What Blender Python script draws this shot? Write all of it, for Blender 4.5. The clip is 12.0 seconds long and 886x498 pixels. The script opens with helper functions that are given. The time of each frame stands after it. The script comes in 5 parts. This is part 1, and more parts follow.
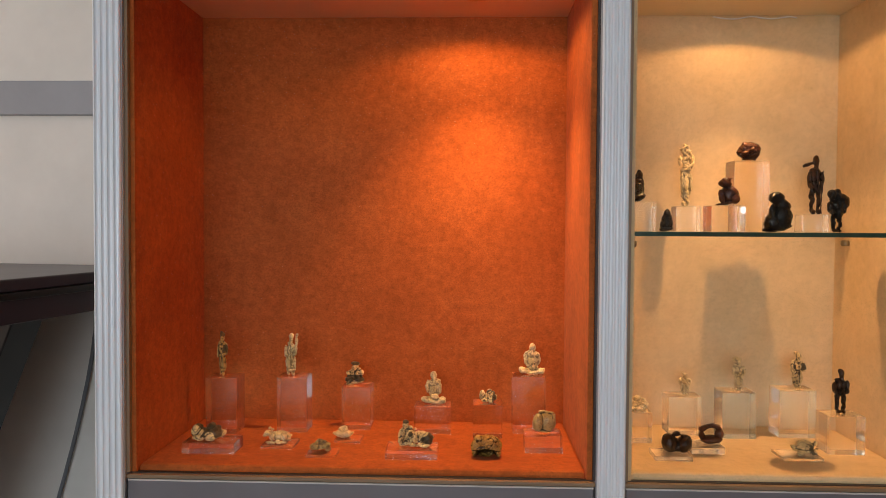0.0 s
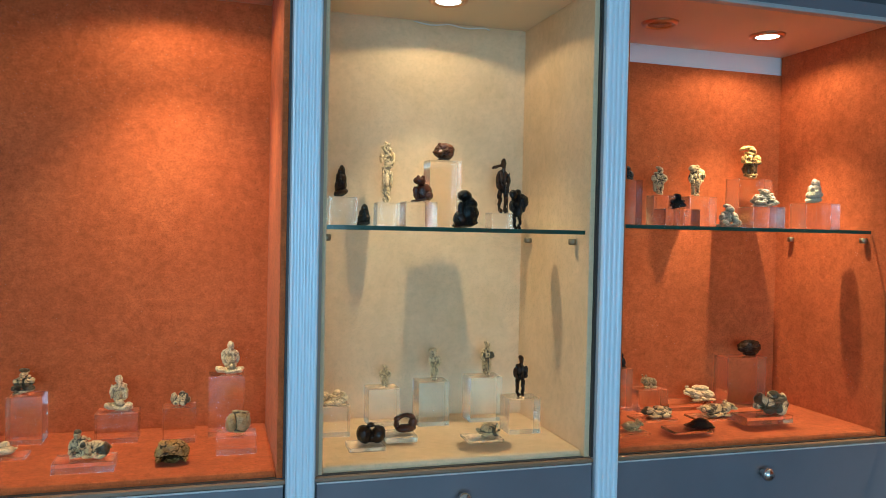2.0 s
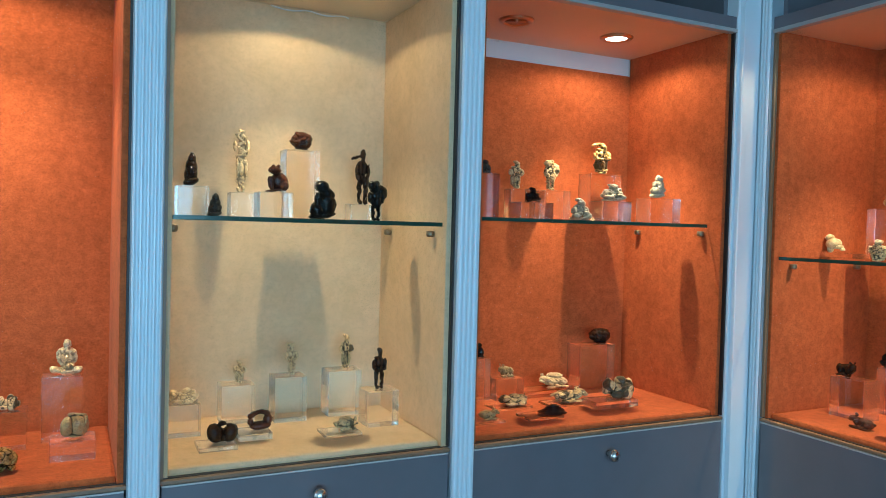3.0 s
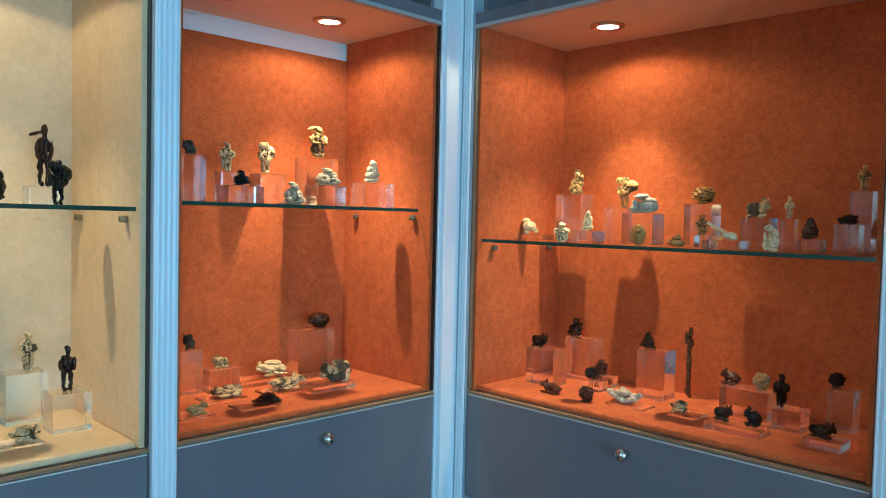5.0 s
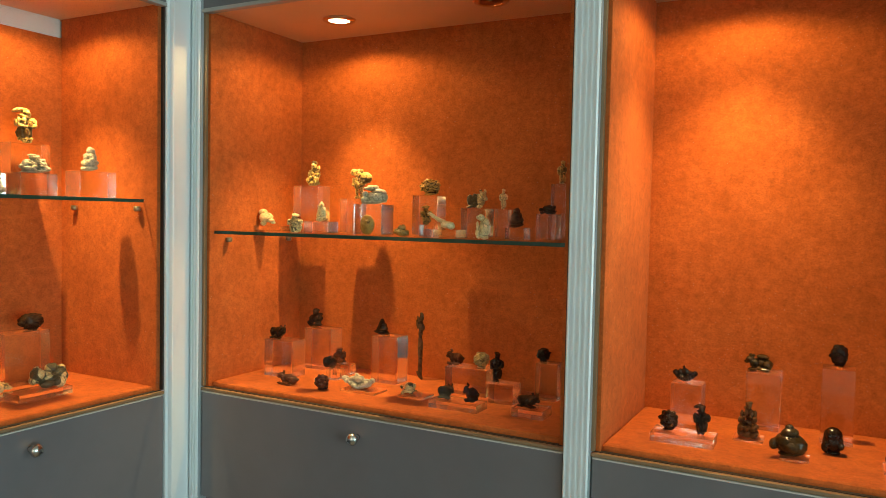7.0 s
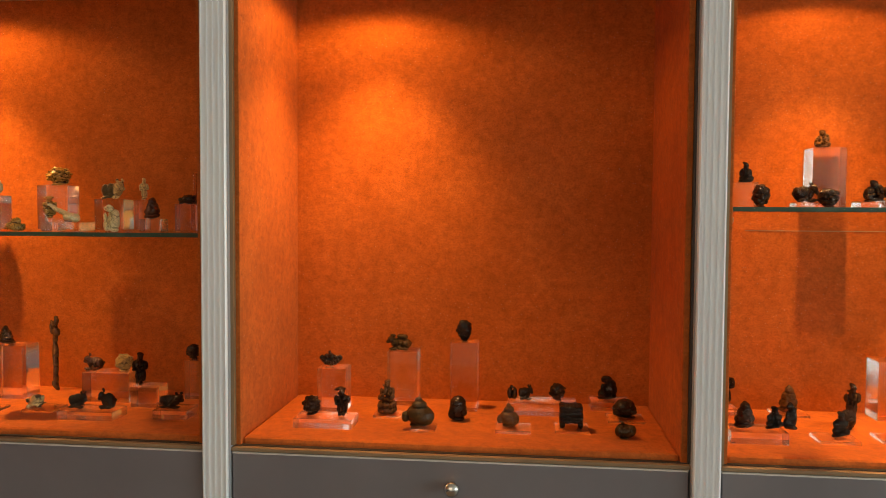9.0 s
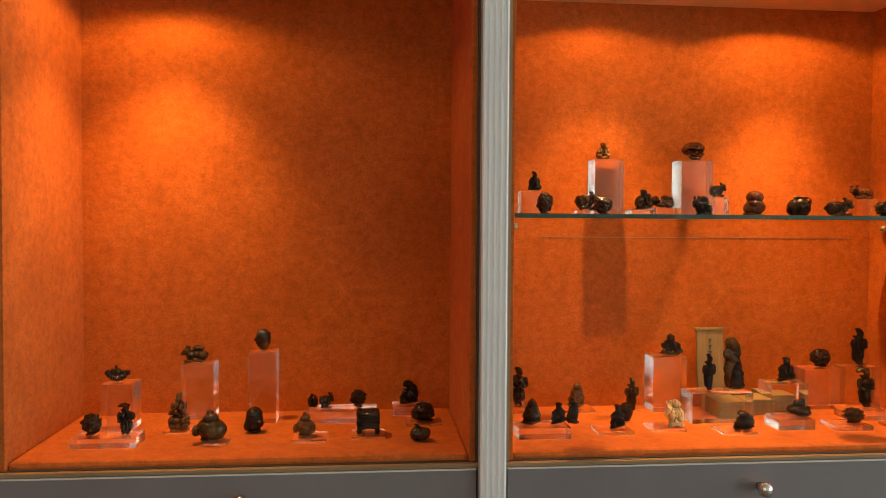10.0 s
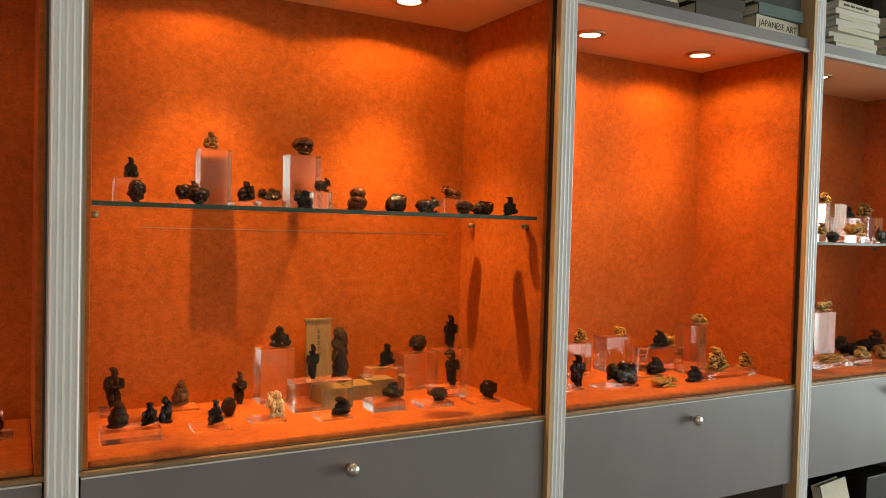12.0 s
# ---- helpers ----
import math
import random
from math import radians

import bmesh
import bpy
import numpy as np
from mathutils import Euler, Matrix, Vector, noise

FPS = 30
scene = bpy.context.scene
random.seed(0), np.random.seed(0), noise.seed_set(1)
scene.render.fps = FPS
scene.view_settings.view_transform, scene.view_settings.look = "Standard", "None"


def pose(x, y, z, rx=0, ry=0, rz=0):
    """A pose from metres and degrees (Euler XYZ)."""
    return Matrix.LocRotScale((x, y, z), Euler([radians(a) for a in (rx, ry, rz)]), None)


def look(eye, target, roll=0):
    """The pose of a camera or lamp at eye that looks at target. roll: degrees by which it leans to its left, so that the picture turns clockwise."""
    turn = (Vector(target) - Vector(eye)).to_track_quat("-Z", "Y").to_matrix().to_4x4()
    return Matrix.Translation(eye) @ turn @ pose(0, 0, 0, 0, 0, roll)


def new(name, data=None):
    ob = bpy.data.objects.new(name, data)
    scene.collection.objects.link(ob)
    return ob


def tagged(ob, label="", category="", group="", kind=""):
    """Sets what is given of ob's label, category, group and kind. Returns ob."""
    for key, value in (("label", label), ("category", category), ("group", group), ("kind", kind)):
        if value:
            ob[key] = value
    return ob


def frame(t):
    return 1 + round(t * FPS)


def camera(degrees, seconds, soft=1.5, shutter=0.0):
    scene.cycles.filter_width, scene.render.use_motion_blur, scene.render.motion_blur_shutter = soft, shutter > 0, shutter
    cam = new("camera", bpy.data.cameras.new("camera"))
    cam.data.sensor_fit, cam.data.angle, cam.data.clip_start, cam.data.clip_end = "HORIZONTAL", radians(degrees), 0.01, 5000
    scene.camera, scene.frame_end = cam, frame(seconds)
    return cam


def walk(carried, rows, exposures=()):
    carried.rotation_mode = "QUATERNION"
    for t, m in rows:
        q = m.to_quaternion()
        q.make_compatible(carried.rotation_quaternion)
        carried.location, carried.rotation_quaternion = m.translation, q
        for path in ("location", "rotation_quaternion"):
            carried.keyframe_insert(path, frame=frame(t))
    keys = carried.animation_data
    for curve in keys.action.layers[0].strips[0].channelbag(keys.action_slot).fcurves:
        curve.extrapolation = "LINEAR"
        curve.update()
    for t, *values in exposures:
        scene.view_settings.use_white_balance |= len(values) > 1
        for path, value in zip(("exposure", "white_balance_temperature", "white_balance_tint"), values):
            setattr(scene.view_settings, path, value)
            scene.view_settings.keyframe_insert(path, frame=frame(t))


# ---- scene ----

# ---- camera ----
cam = camera(60.65, 12.0, soft=0.9)
PATH = [
    (0, (0.0850, -0.0792, 1.3537), (0.0083, 1.9184, 1.2945), 0.36),
    (0.5, (0.1085, -0.0780, 1.3509), (0.1788, 1.9200, 1.2939), 0.54),
    (1, (0.1405, -0.0757, 1.3511), (0.3699, 1.9103, 1.2958), 0.81),
    (1.5, (0.1699, -0.0723, 1.3361), (0.5696, 1.8870, 1.2979), 1.05),
    (2, (0.1927, -0.0686, 1.3365), (0.7559, 1.8500, 1.2942), 1.21),
    (2.5, (0.2101, -0.0632, 1.3337), (0.9327, 1.8011, 1.2893), 1.36),
    (3, (0.2227, -0.0673, 1.3349), (1.1006, 1.7290, 1.2815), 1.50),
    (3.5, (0.2461, -0.0793, 1.3286), (1.2675, 1.6395, 1.2777), 1.50),
    (5.3, (0.3080, -0.1035, 1.3390), (1.7762, 1.2524, 1.2620), 1.39),
    (5.5, (0.3137, -0.1107, 1.3322), (1.8152, 1.2085, 1.2596), 1.45),
    (6, (0.3181, -0.1321, 1.3401), (1.9068, 1.0799, 1.2556), 1.35),
    (6.5, (0.3282, -0.1544, 1.3378), (2.0057, 0.9312, 1.2527), 1.29),
    (8.5, (0.3866, -0.2678, 1.3247), (2.3420, 0.1424, 1.2337), 0.54),
    (9, (0.3954, -0.3050, 1.3236), (2.3812, -0.0837, 1.2365), 0.33),
    (9.5, (0.4025, -0.3467, 1.3225), (2.4010, -0.3317, 1.2465), 0.28),
    (10, (0.3981, -0.3989, 1.3151), (2.3888, -0.5831, 1.2592), 0.34),
    (10.5, (0.3900, -0.4447, 1.3141), (2.3531, -0.8244, 1.2689), 0.45),
    (11, (0.3912, -0.4706, 1.3140), (2.3048, -1.0501, 1.2675), 0.88),
    (11.5, (0.3810, -0.5089, 1.3175), (2.2247, -1.2818, 1.2594), 1.28),
    (12, (0.3693, -0.5427, 1.3115), (2.1116, -1.5231, 1.2561), 1.49),
]
EXPO = [
    (0.0, -0.20, 8150, 27), (0.8, -0.18, 7500, 22), (1.5, -0.08, 5050, -1), (2.0, -0.06, 4800, -6), (3.5, 0.0, 4550, -10), (5.5, 0.2, 4500, -13), (6.0, 0.18, 4600, -13),
    (6.7, 0.18, 6300, -12), (8.3, 0.0, 9800, 20), (10.0, -0.01, 9400, 17), (12.0, 0.02, 9600, 17),
]
walk(cam, [(t, look(eye, target, roll)) for t, eye, target, roll in PATH], EXPO)

# ---- light ----
world = bpy.data.worlds.new("world")
scene.world = world
world.use_nodes = True
wn = world.node_tree
sky = wn.nodes.new("ShaderNodeTexSky")
sky.sky_type, sky.sun_disc = "NISHITA", False
sky.sun_elevation, sky.sun_rotation = radians(38), radians(200)
wn.links.new(sky.outputs[0], wn.nodes["Background"].inputs[0])
wn.nodes["Background"].inputs[1].default_value = 0.10


def lamp_area(name, m, sx, sy, power, colour):
    data = bpy.data.lights.new(name, "AREA")
    data.shape, data.size, data.size_y, data.energy, data.color = "RECTANGLE", sx, sy, power, colour
    ob = new(name, data)
    ob.matrix_world = m
    return ob


def lamp_spot(name, m, power, colour, angle=100, blend=0.6, radius=0.02):
    data = bpy.data.lights.new(name, "SPOT")
    data.energy, data.color, data.spot_size, data.spot_blend, data.shadow_soft_size = power, colour, radians(angle), blend, radius
    data.cycles.use_multiple_importance_sampling = False
    ob = new(name, data)
    ob.matrix_world = m
    return ob


DAY = (0.50, 0.78, 1.0)
ROOM = (1.0, 0.95, 0.90)
WARM = (1.0, 0.63, 0.30)
lamp_area("window_light", look((-0.6, -5.25, 1.25), (0.0, 0, 1.25)), 4.0, 2.2, 142, DAY)
# added fill from the unseen west side, brightens wing B and the left wall
lamp_area("west_window_light", look((-3.0, 0.5, 1.7), (0, 0.5, 1.4)), 2.2, 1.7, 19, ROOM)

# ---- materials ----
class Nodes:
    def __init__(self, name, rough=0.5, metal=0.0, spec=0.5):
        self.mat = bpy.data.materials.new(name)
        self.mat.use_nodes = True
        self.t = self.mat.node_tree
        self.b = self.t.nodes["Principled BSDF"]
        self.b.inputs["Roughness"].default_value = rough
        self.b.inputs["Metallic"].default_value = metal
        self.b.inputs["Specular IOR Level"].default_value = spec
        self.co = self.t.nodes.new("ShaderNodeTexCoord")

    def coord(self, stretch=(1, 1, 1)):
        m = self.t.nodes.new("ShaderNodeMapping")
        m.inputs["Scale"].default_value = stretch
        self.t.links.new(self.co.outputs["Object"], m.inputs[0])
        return m.outputs[0]

    def noise(self, scale, detail=4, rough=0.55, stretch=(1, 1, 1)):
        n = self.t.nodes.new("ShaderNodeTexNoise")
        n.inputs["Scale"].default_value, n.inputs["Detail"].default_value, n.inputs["Roughness"].default_value = scale, detail, rough
        self.t.links.new(self.coord(stretch), n.inputs["Vector"])
        return n.outputs["Fac"]

    def ramp(self, fac, *stops):
        r = self.t.nodes.new("ShaderNodeValToRGB")
        while len(r.color_ramp.elements) < len(stops):
            r.color_ramp.elements.new(0.5)
        for e, (p, c) in zip(r.color_ramp.elements, stops):
            e.position, e.color = p, (*c, 1)
        self.t.links.new(fac, r.inputs[0])
        return r.outputs[0]

    def mix(self, a, b, fac, mode="MIX"):
        m = self.t.nodes.new("ShaderNodeMix")
        m.data_type, m.blend_type = "RGBA", mode
        if isinstance(fac, float):
            m.inputs[0].default_value = fac
        else:
            self.t.links.new(fac, m.inputs[0])
        for k, v in ((6, a), (7, b)):
            if isinstance(v, tuple):
                m.inputs[k].default_value = (*v, 1)
            else:
                self.t.links.new(v, m.inputs[k])
        return m.outputs[2]

    def colour(self, c):
        if isinstance(c, tuple):
            self.b.inputs["Base Color"].default_value = (*c, 1)
        else:
            self.t.links.new(c, self.b.inputs["Base Color"])
        return self

    def bump(self, fac, strength=0.2, distance=0.002):
        n = self.t.nodes.new("ShaderNodeBump")
        n.inputs["Strength"].default_value, n.inputs["Distance"].default_value = strength, distance
        self.t.links.new(fac, n.inputs["Height"])
        self.t.links.new(n.outputs[0], self.b.inputs["Normal"])
        return self

    def rough(self, fac, lo, hi):
        m = self.t.nodes.new("ShaderNodeMapRange")
        m.inputs[3].default_value, m.inputs[4].default_value = lo, hi
        self.t.links.new(fac, m.inputs[0])
        self.t.links.new(m.outputs[0], self.b.inputs["Roughness"])
        return self


def suede(name, dark, mid, light, mottle=1.0):
    n = Nodes(name, 0.88, 0, 0.2)
    cloud, mott, fleck, grain = n.noise(7, 4, 0.6), n.noise(55, 5, 0.72), n.noise(240, 4, 0.7), n.noise(620, 3, 0.6)
    weave = n.noise(190, 3, 0.6, (0.5, 0.5, 1.8))
    k = lambda v: tuple(1 + (v - 1) * mottle for _ in range(3))
    base = n.ramp(cloud, (0.3, dark), (0.52, mid), (0.75, light))
    c = n.mix(base, n.ramp(mott, (0.36, k(0.80)), (0.5, k(0.98)), (0.64, k(1.12))), 0.85, "MULTIPLY")
    c = n.mix(c, n.ramp(fleck, (0.32, k(0.78)), (0.5, k(1.0)), (0.68, k(1.12))), 0.85, "MULTIPLY")
    c = n.mix(c, n.ramp(weave, (0.3, k(0.86)), (0.7, k(1.08))), 0.6, "MULTIPLY")
    c = n.mix(c, n.ramp(grain, (0.3, k(0.84)), (0.7, k(1.10))), 0.35, "MULTIPLY")
    n.b.inputs["Sheen Weight"].default_value, n.b.inputs["Sheen Roughness"].default_value = 0.06 * mottle, 0.45
    n.b.inputs["Sheen Tint"].default_value = (1.0, 0.76, 0.60, 1)
    return n.colour(c).bump(fleck, 0.10, 0.001).mat


SUEDE_ORANGE = suede("orange_suede", (0.44, 0.100, 0.023), (0.51, 0.118, 0.028), (0.57, 0.140, 0.035), 1.12)
SUEDE_CREAM = suede("cream_suede", (0.70, 0.50, 0.28), (0.76, 0.555, 0.325), (0.80, 0.60, 0.365), 0.4)


def painted(name, c, rough=0.45, var=0.08, metal=0.0):
    n = Nodes(name, rough, metal)
    f = n.noise(5, 5, 0.6)
    g = n.noise(300, 2)
    d, l = tuple(v * (1 - var) for v in c), tuple(min(1, v * (1 + var)) for v in c)
    return n.colour(n.ramp(f, (0.3, d), (0.7, l))).rough(f, rough - 0.06, rough + 0.06).bump(g, 0.05, 0.0005).mat


SLATE = painted("slate_laminate", (0.175, 0.160, 0.172), 0.36)
ALU = painted("silver_grey_lacquer", (0.83, 0.86, 0.89), 0.34, 0.03, 0.1)
EDGE = painted("pale_edge_banding", (0.58, 0.54, 0.49), 0.45, 0.06)
RAIL = painted("grey_edge_metal", (0.42, 0.40, 0.38), 0.4, 0.05)
# grey upright flank with the cases' orange bounce light painted in as tan
BOUNCE_TAN = painted("orange_bounce_tan", (0.55, 0.37, 0.20), 0.45, 0.06)
TRACK = painted("grey_brown_track", (0.27, 0.165, 0.09), 0.4, 0.2)
DARKGAP = painted("dark_gasket", (0.03, 0.022, 0.02), 0.5)
PEACH = painted("peach_veneer", (0.76, 0.47, 0.27), 0.5, 0.06)
CREAMTOP = painted("cream_veneer", (0.72, 0.60, 0.42), 0.55, 0.06)
WHITE = painted("white_paint", (0.78, 0.77, 0.74), 0.6, 0.03)
WALLPAINT = painted("cream_wall_paint", (0.86, 0.83, 0.77), 0.7, 0.05)
GREYBLUE = painted("grey_blue_paint", (0.36, 0.38, 0.41), 0.5)
FLOORMAT = painted("grey_brown_floor", (0.20, 0.17, 0.14), 0.5, 0.2)
BLACK = painted("black_lacquer", (0.012, 0.011, 0.011), 0.35)
TABLETOP = painted("dark_purple_brown_lacquer", (0.055, 0.038, 0.048), 0.3, 0.2)
STEEL = Nodes("brushed_steel", 0.22, 1.0).colour((0.62, 0.60, 0.57)).mat
COPPER = Nodes("copper_ring", 0.3, 1.0).colour((0.62, 0.36, 0.20)).mat
BRONZE = Nodes("dull_bronze", 0.4, 0.9).colour((0.30, 0.24, 0.16)).mat
CABLE = painted("grey_rubber", (0.17, 0.18, 0.19), 0.6)


def glowing(name, c, strength):
    n = Nodes(name)
    n.colour((0.9, 0.9, 0.9))
    n.b.inputs["Emission Color"].default_value = (*c, 1)
    n.b.inputs["Emission Strength"].default_value = strength
    return n.mat


BULB = glowing("lit_halogen_lens", (1.0, 0.88, 0.68), 4.5)


def sheet_glass(name, tint, gloss=0.03, rough=0.06):
    n = Nodes(name)
    tr = n.t.nodes.new("ShaderNodeBsdfTransparent")
    tr.inputs[0].default_value = (*tint, 1)
    gl = n.t.nodes.new("ShaderNodeBsdfGlossy")
    gl.inputs["Roughness"].default_value = rough
    mx = n.t.nodes.new("ShaderNodeMixShader")
    mx.inputs[0].default_value = gloss
    n.t.links.new(tr.outputs[0], mx.inputs[1])
    n.t.links.new(gl.outputs[0], mx.inputs[2])
    n.t.links.new(mx.outputs[0], n.t.nodes["Material Output"].inputs[0])
    return n.mat


PANE = sheet_glass("front_pane_glass", (0.985, 0.99, 0.985), 0.0003, 0.12)
SHELFGLASS = sheet_glass("shelf_glass", (0.93, 0.97, 0.95), 0.05)
SHELFEDGE = Nodes("green_glass_edge", 0.12).colour((0.026, 0.066, 0.048)).mat


def acrylic_mix(name):
    n = Nodes(name, 0.0)
    n.colour((1.0, 1.0, 1.0))
    n.b.inputs["Transmission Weight"].default_value = 1.0
    n.b.inputs["IOR"].default_value = 1.49
    tr = n.t.nodes.new("ShaderNodeBsdfTransparent")
    mx = n.t.nodes.new("ShaderNodeMixShader")
    mx.inputs[0].default_value = 0.92
    n.t.links.new(tr.outputs[0], mx.inputs[1])
    n.t.links.new(n.b.outputs[0], mx.inputs[2])
    n.t.links.new(mx.outputs[0], n.t.nodes["Material Output"].inputs[0])
    return n.mat


ACRYLIC = acrylic_mix("clear_acrylic")

# ---- mesh helpers ----
def box(bm, x0, x1, y0, y1, z0, z1, bevel=0.0):
    r = bmesh.ops.create_cube(bm, size=1)
    vs = r["verts"]
    for v in vs:
        v.co = Vector((x0 + (x1 - x0) * (v.co.x + 0.5), y0 + (y1 - y0) * (v.co.y + 0.5), z0 + (z1 - z0) * (v.co.z + 0.5)))
    if bevel:
        es = list({e for v in vs for e in v.link_edges})
        bmesh.ops.bevel(bm, geom=es, offset=bevel, segments=2, affect="EDGES", profile=0.5)
    return bm


def boxed(*a, bevel=0.0):
    return box(bmesh.new(), *a, bevel=bevel)


def lathe(bm, prof, n=24, m=None):
    rings = []
    for r, z in prof:
        rings.append([bm.verts.new((r * math.cos(2 * math.pi * k / n), r * math.sin(2 * math.pi * k / n), z)) for k in range(n)])
    for a, b in zip(rings, rings[1:]):
        for k in range(n):
            bm.faces.new((a[k], a[(k + 1) % n], b[(k + 1) % n], b[k]))
    for ring, flip in ((rings[0], True), (rings[-1], False)):
        try:
            bm.faces.new(ring[::-1] if flip else ring)
        except ValueError:
            pass
    if m is not None:
        bmesh.ops.transform(bm, matrix=m, verts=[v for ring in rings for v in ring])
    return bm


def mesh_of(name, bm, mat, smooth=False):
    me = bpy.data.meshes.new(name)
    bmesh.ops.recalc_face_normals(bm, faces=bm.faces)
    bm.to_mesh(me)
    bm.free()
    me.materials.append(mat)
    if smooth:
        me.shade_smooth()
    return me


def part(name, bm, mat, parent=None, label="", smooth=False):
    ob = new(name, mesh_of(name, bm, mat, smooth))
    ob.parent = parent
    if label:
        ob["label"] = label
    return ob


def thing(name, m, label, category, group="", kind=""):
    ob = new(name)
    ob.empty_display_size = 0.05
    ob.matrix_world = m
    return tagged(ob, label, category, group, kind)


# ---- plan ----
FRONT_A, FRONT_B = 1.25, 1.697
LOW, DECK, TOP = 0.896, 0.917, 1.8175
DEEP = 0.362
PANEL = 0.262
LINE = 0.014


def wing_a(x):
    return pose(x, FRONT_A, 0)


def wing_b(y):
    return pose(FRONT_B, y, 0, 0, 0, -90)


# ---- room ----
def structure(name, bm, mat, label, smooth=False):
    return tagged(part(name, bm, mat, None, "", smooth), label, name.split("_")[0], "", "structure")


structure("floor", boxed(-3.2, 2.6, -5.6, 2.2, -0.1, 0), FLOORMAT, "grey-brown smooth floor of the showroom")
structure("ceiling", boxed(-3.2, 2.6, -5.6, 2.2, 2.9, 3.0), WHITE, "plain white painted showroom ceiling")
structure("wall_north", boxed(-3.2, 2.6, 2.1, 2.2, 0, 2.9), WALLPAINT, "cream painted wall behind the display cases")
structure("wall_east", boxed(2.5, 2.6, -5.4, 2.1, 0, 2.9), WALLPAINT, "cream painted wall behind the display cases")
# unseen wall; its opening is made up for the fill lamp
bm = boxed(-3.2, -3.1, 1.75, 2.1, 0, 2.9)
box(bm, -3.2, -3.1, -5.4, -0.75, 0, 2.9)
box(bm, -3.2, -3.1, -0.75, 1.75, 0, 0.8)
box(bm, -3.2, -3.1, -0.75, 1.75, 2.6, 2.9)
structure("wall_west", bm, WALLPAINT, "unseen cream painted wall with an opening for the added fill light")
bm = boxed(-3.1, -2.65, -5.5, -5.4, 0, 2.9)
box(bm, 1.45, 2.5, -5.5, -5.4, 0, 2.9)
box(bm, -2.65, 1.45, -5.5, -5.4, 0, 0.12)
box(bm, -2.65, 1.45, -5.5, -5.4, 2.4, 2.9)
structure("wall_south", bm, WALLPAINT, "cream painted wall with a wide window opening")

# ---- display cases ----
def fluted_bar(width, z0, z1, proud=0.012, back=0.05, flutes=4):
    prof = [(0, back), (0, -proud + 0.002), (0.002, -proud)]
    step = (width - 0.004) / flutes
    for k in range(flutes):
        a = 0.002 + k * step
        prof.append((a + 0.0012, -proud))
        for q in range(1, 8):
            g = math.pi * q / 8
            prof.append((a + step / 2 - (step / 2 - 0.0012) * math.cos(g), -proud + 0.0058 * math.sin(g)))
        prof.append((a + step - 0.0012, -proud))
    prof += [(width - 0.002, -proud), (width, -proud + 0.002), (width, back)]
    bm = bmesh.new()
    lo = [bm.verts.new((x, y, z0)) for x, y in prof]
    hi = [bm.verts.new((x, y, z1)) for x, y in prof]
    n = len(prof)
    for k in range(n):
        bm.faces.new((lo[k], lo[(k + 1) % n], hi[(k + 1) % n], hi[k]))
    bm.faces.new(lo[::-1])
    bm.faces.new(hi)
    return bm


def pilaster(m, width, label="silver-grey fluted upright between two display cases", strip=None):
    t = thing("fluted_upright", m, label, "pilaster", "uprights of the display wall")
    part("fluted_front", fluted_bar(width - 0.004, 0.0, 2.35), ALU, t).location.x = 0.002
    # a given strip colour carries painted bounce light on the left flank
    part("edge_strip", boxed(-0.0005, 0.0075, -0.0135, 0.05, 0.0, 2.35) if strip else boxed(0.0, 0.0018, -0.006, 0.05, 0.0, 2.35), strip or GREYBLUE, t, "side strip coloured tan for orange bounce light" if strip else "darker grey side strip")
    part("edge_strip", boxed(width - 0.0018, width, -0.006, 0.05, 0.0, 2.35), GREYBLUE, t, "darker grey side strip")
    return t


def knob_mesh():
    bm = bmesh.new()
    lathe(bm, [(0.004, 0), (0.0075, 0.002), (0.0055, 0.006), (0.005, 0.012), (0.009, 0.015), (0.0135, 0.019), (0.0155, 0.025), (0.0135, 0.031), (0.008, 0.035), (0.001, 0.0362)], 20, pose(0, 0, 0, 90))
    return bm


KNOB = mesh_of("knob", knob_mesh(), STEEL, True)


def downlight(m, lit, power=38.0, spill=3.6, angle=78, edge=(162, 0.35)):
    t = thing("downlight", m, "round recessed halogen downlight, lit, in a copper ring" if lit else "round recessed downlight in a copper ring, switched off", "lamp", "downlights in the case ceilings")
    bm = bmesh.new()
    lathe(bm, [(0.026, -0.001), (0.027, -0.005), (0.034, -0.007), (0.040, -0.004), (0.041, 0.0)], 32)
    part("trim_ring", bm, COPPER, t, "", True)
    bm = bmesh.new()
    lathe(bm, [(0.002, -0.0025), (0.020, -0.003), (0.027, -0.004)], 28)
    part("lens", bm, BULB if lit else COPPER, t, "glowing halogen lens" if lit else "dark unlit lens", True)
    if lit:
        p = m.translation
        down = (p.x, p.y, p.z - 1.0)
        lamp_spot("halogen_light", look((p.x, p.y, p.z - 0.012), down), power, WARM, angle, 1.0, 0.008)
        lamp_spot("halogen_spill", look((p.x, p.y, p.z - 0.014), down), spill, WARM, edge[0], edge[1], 0.008)
    return t


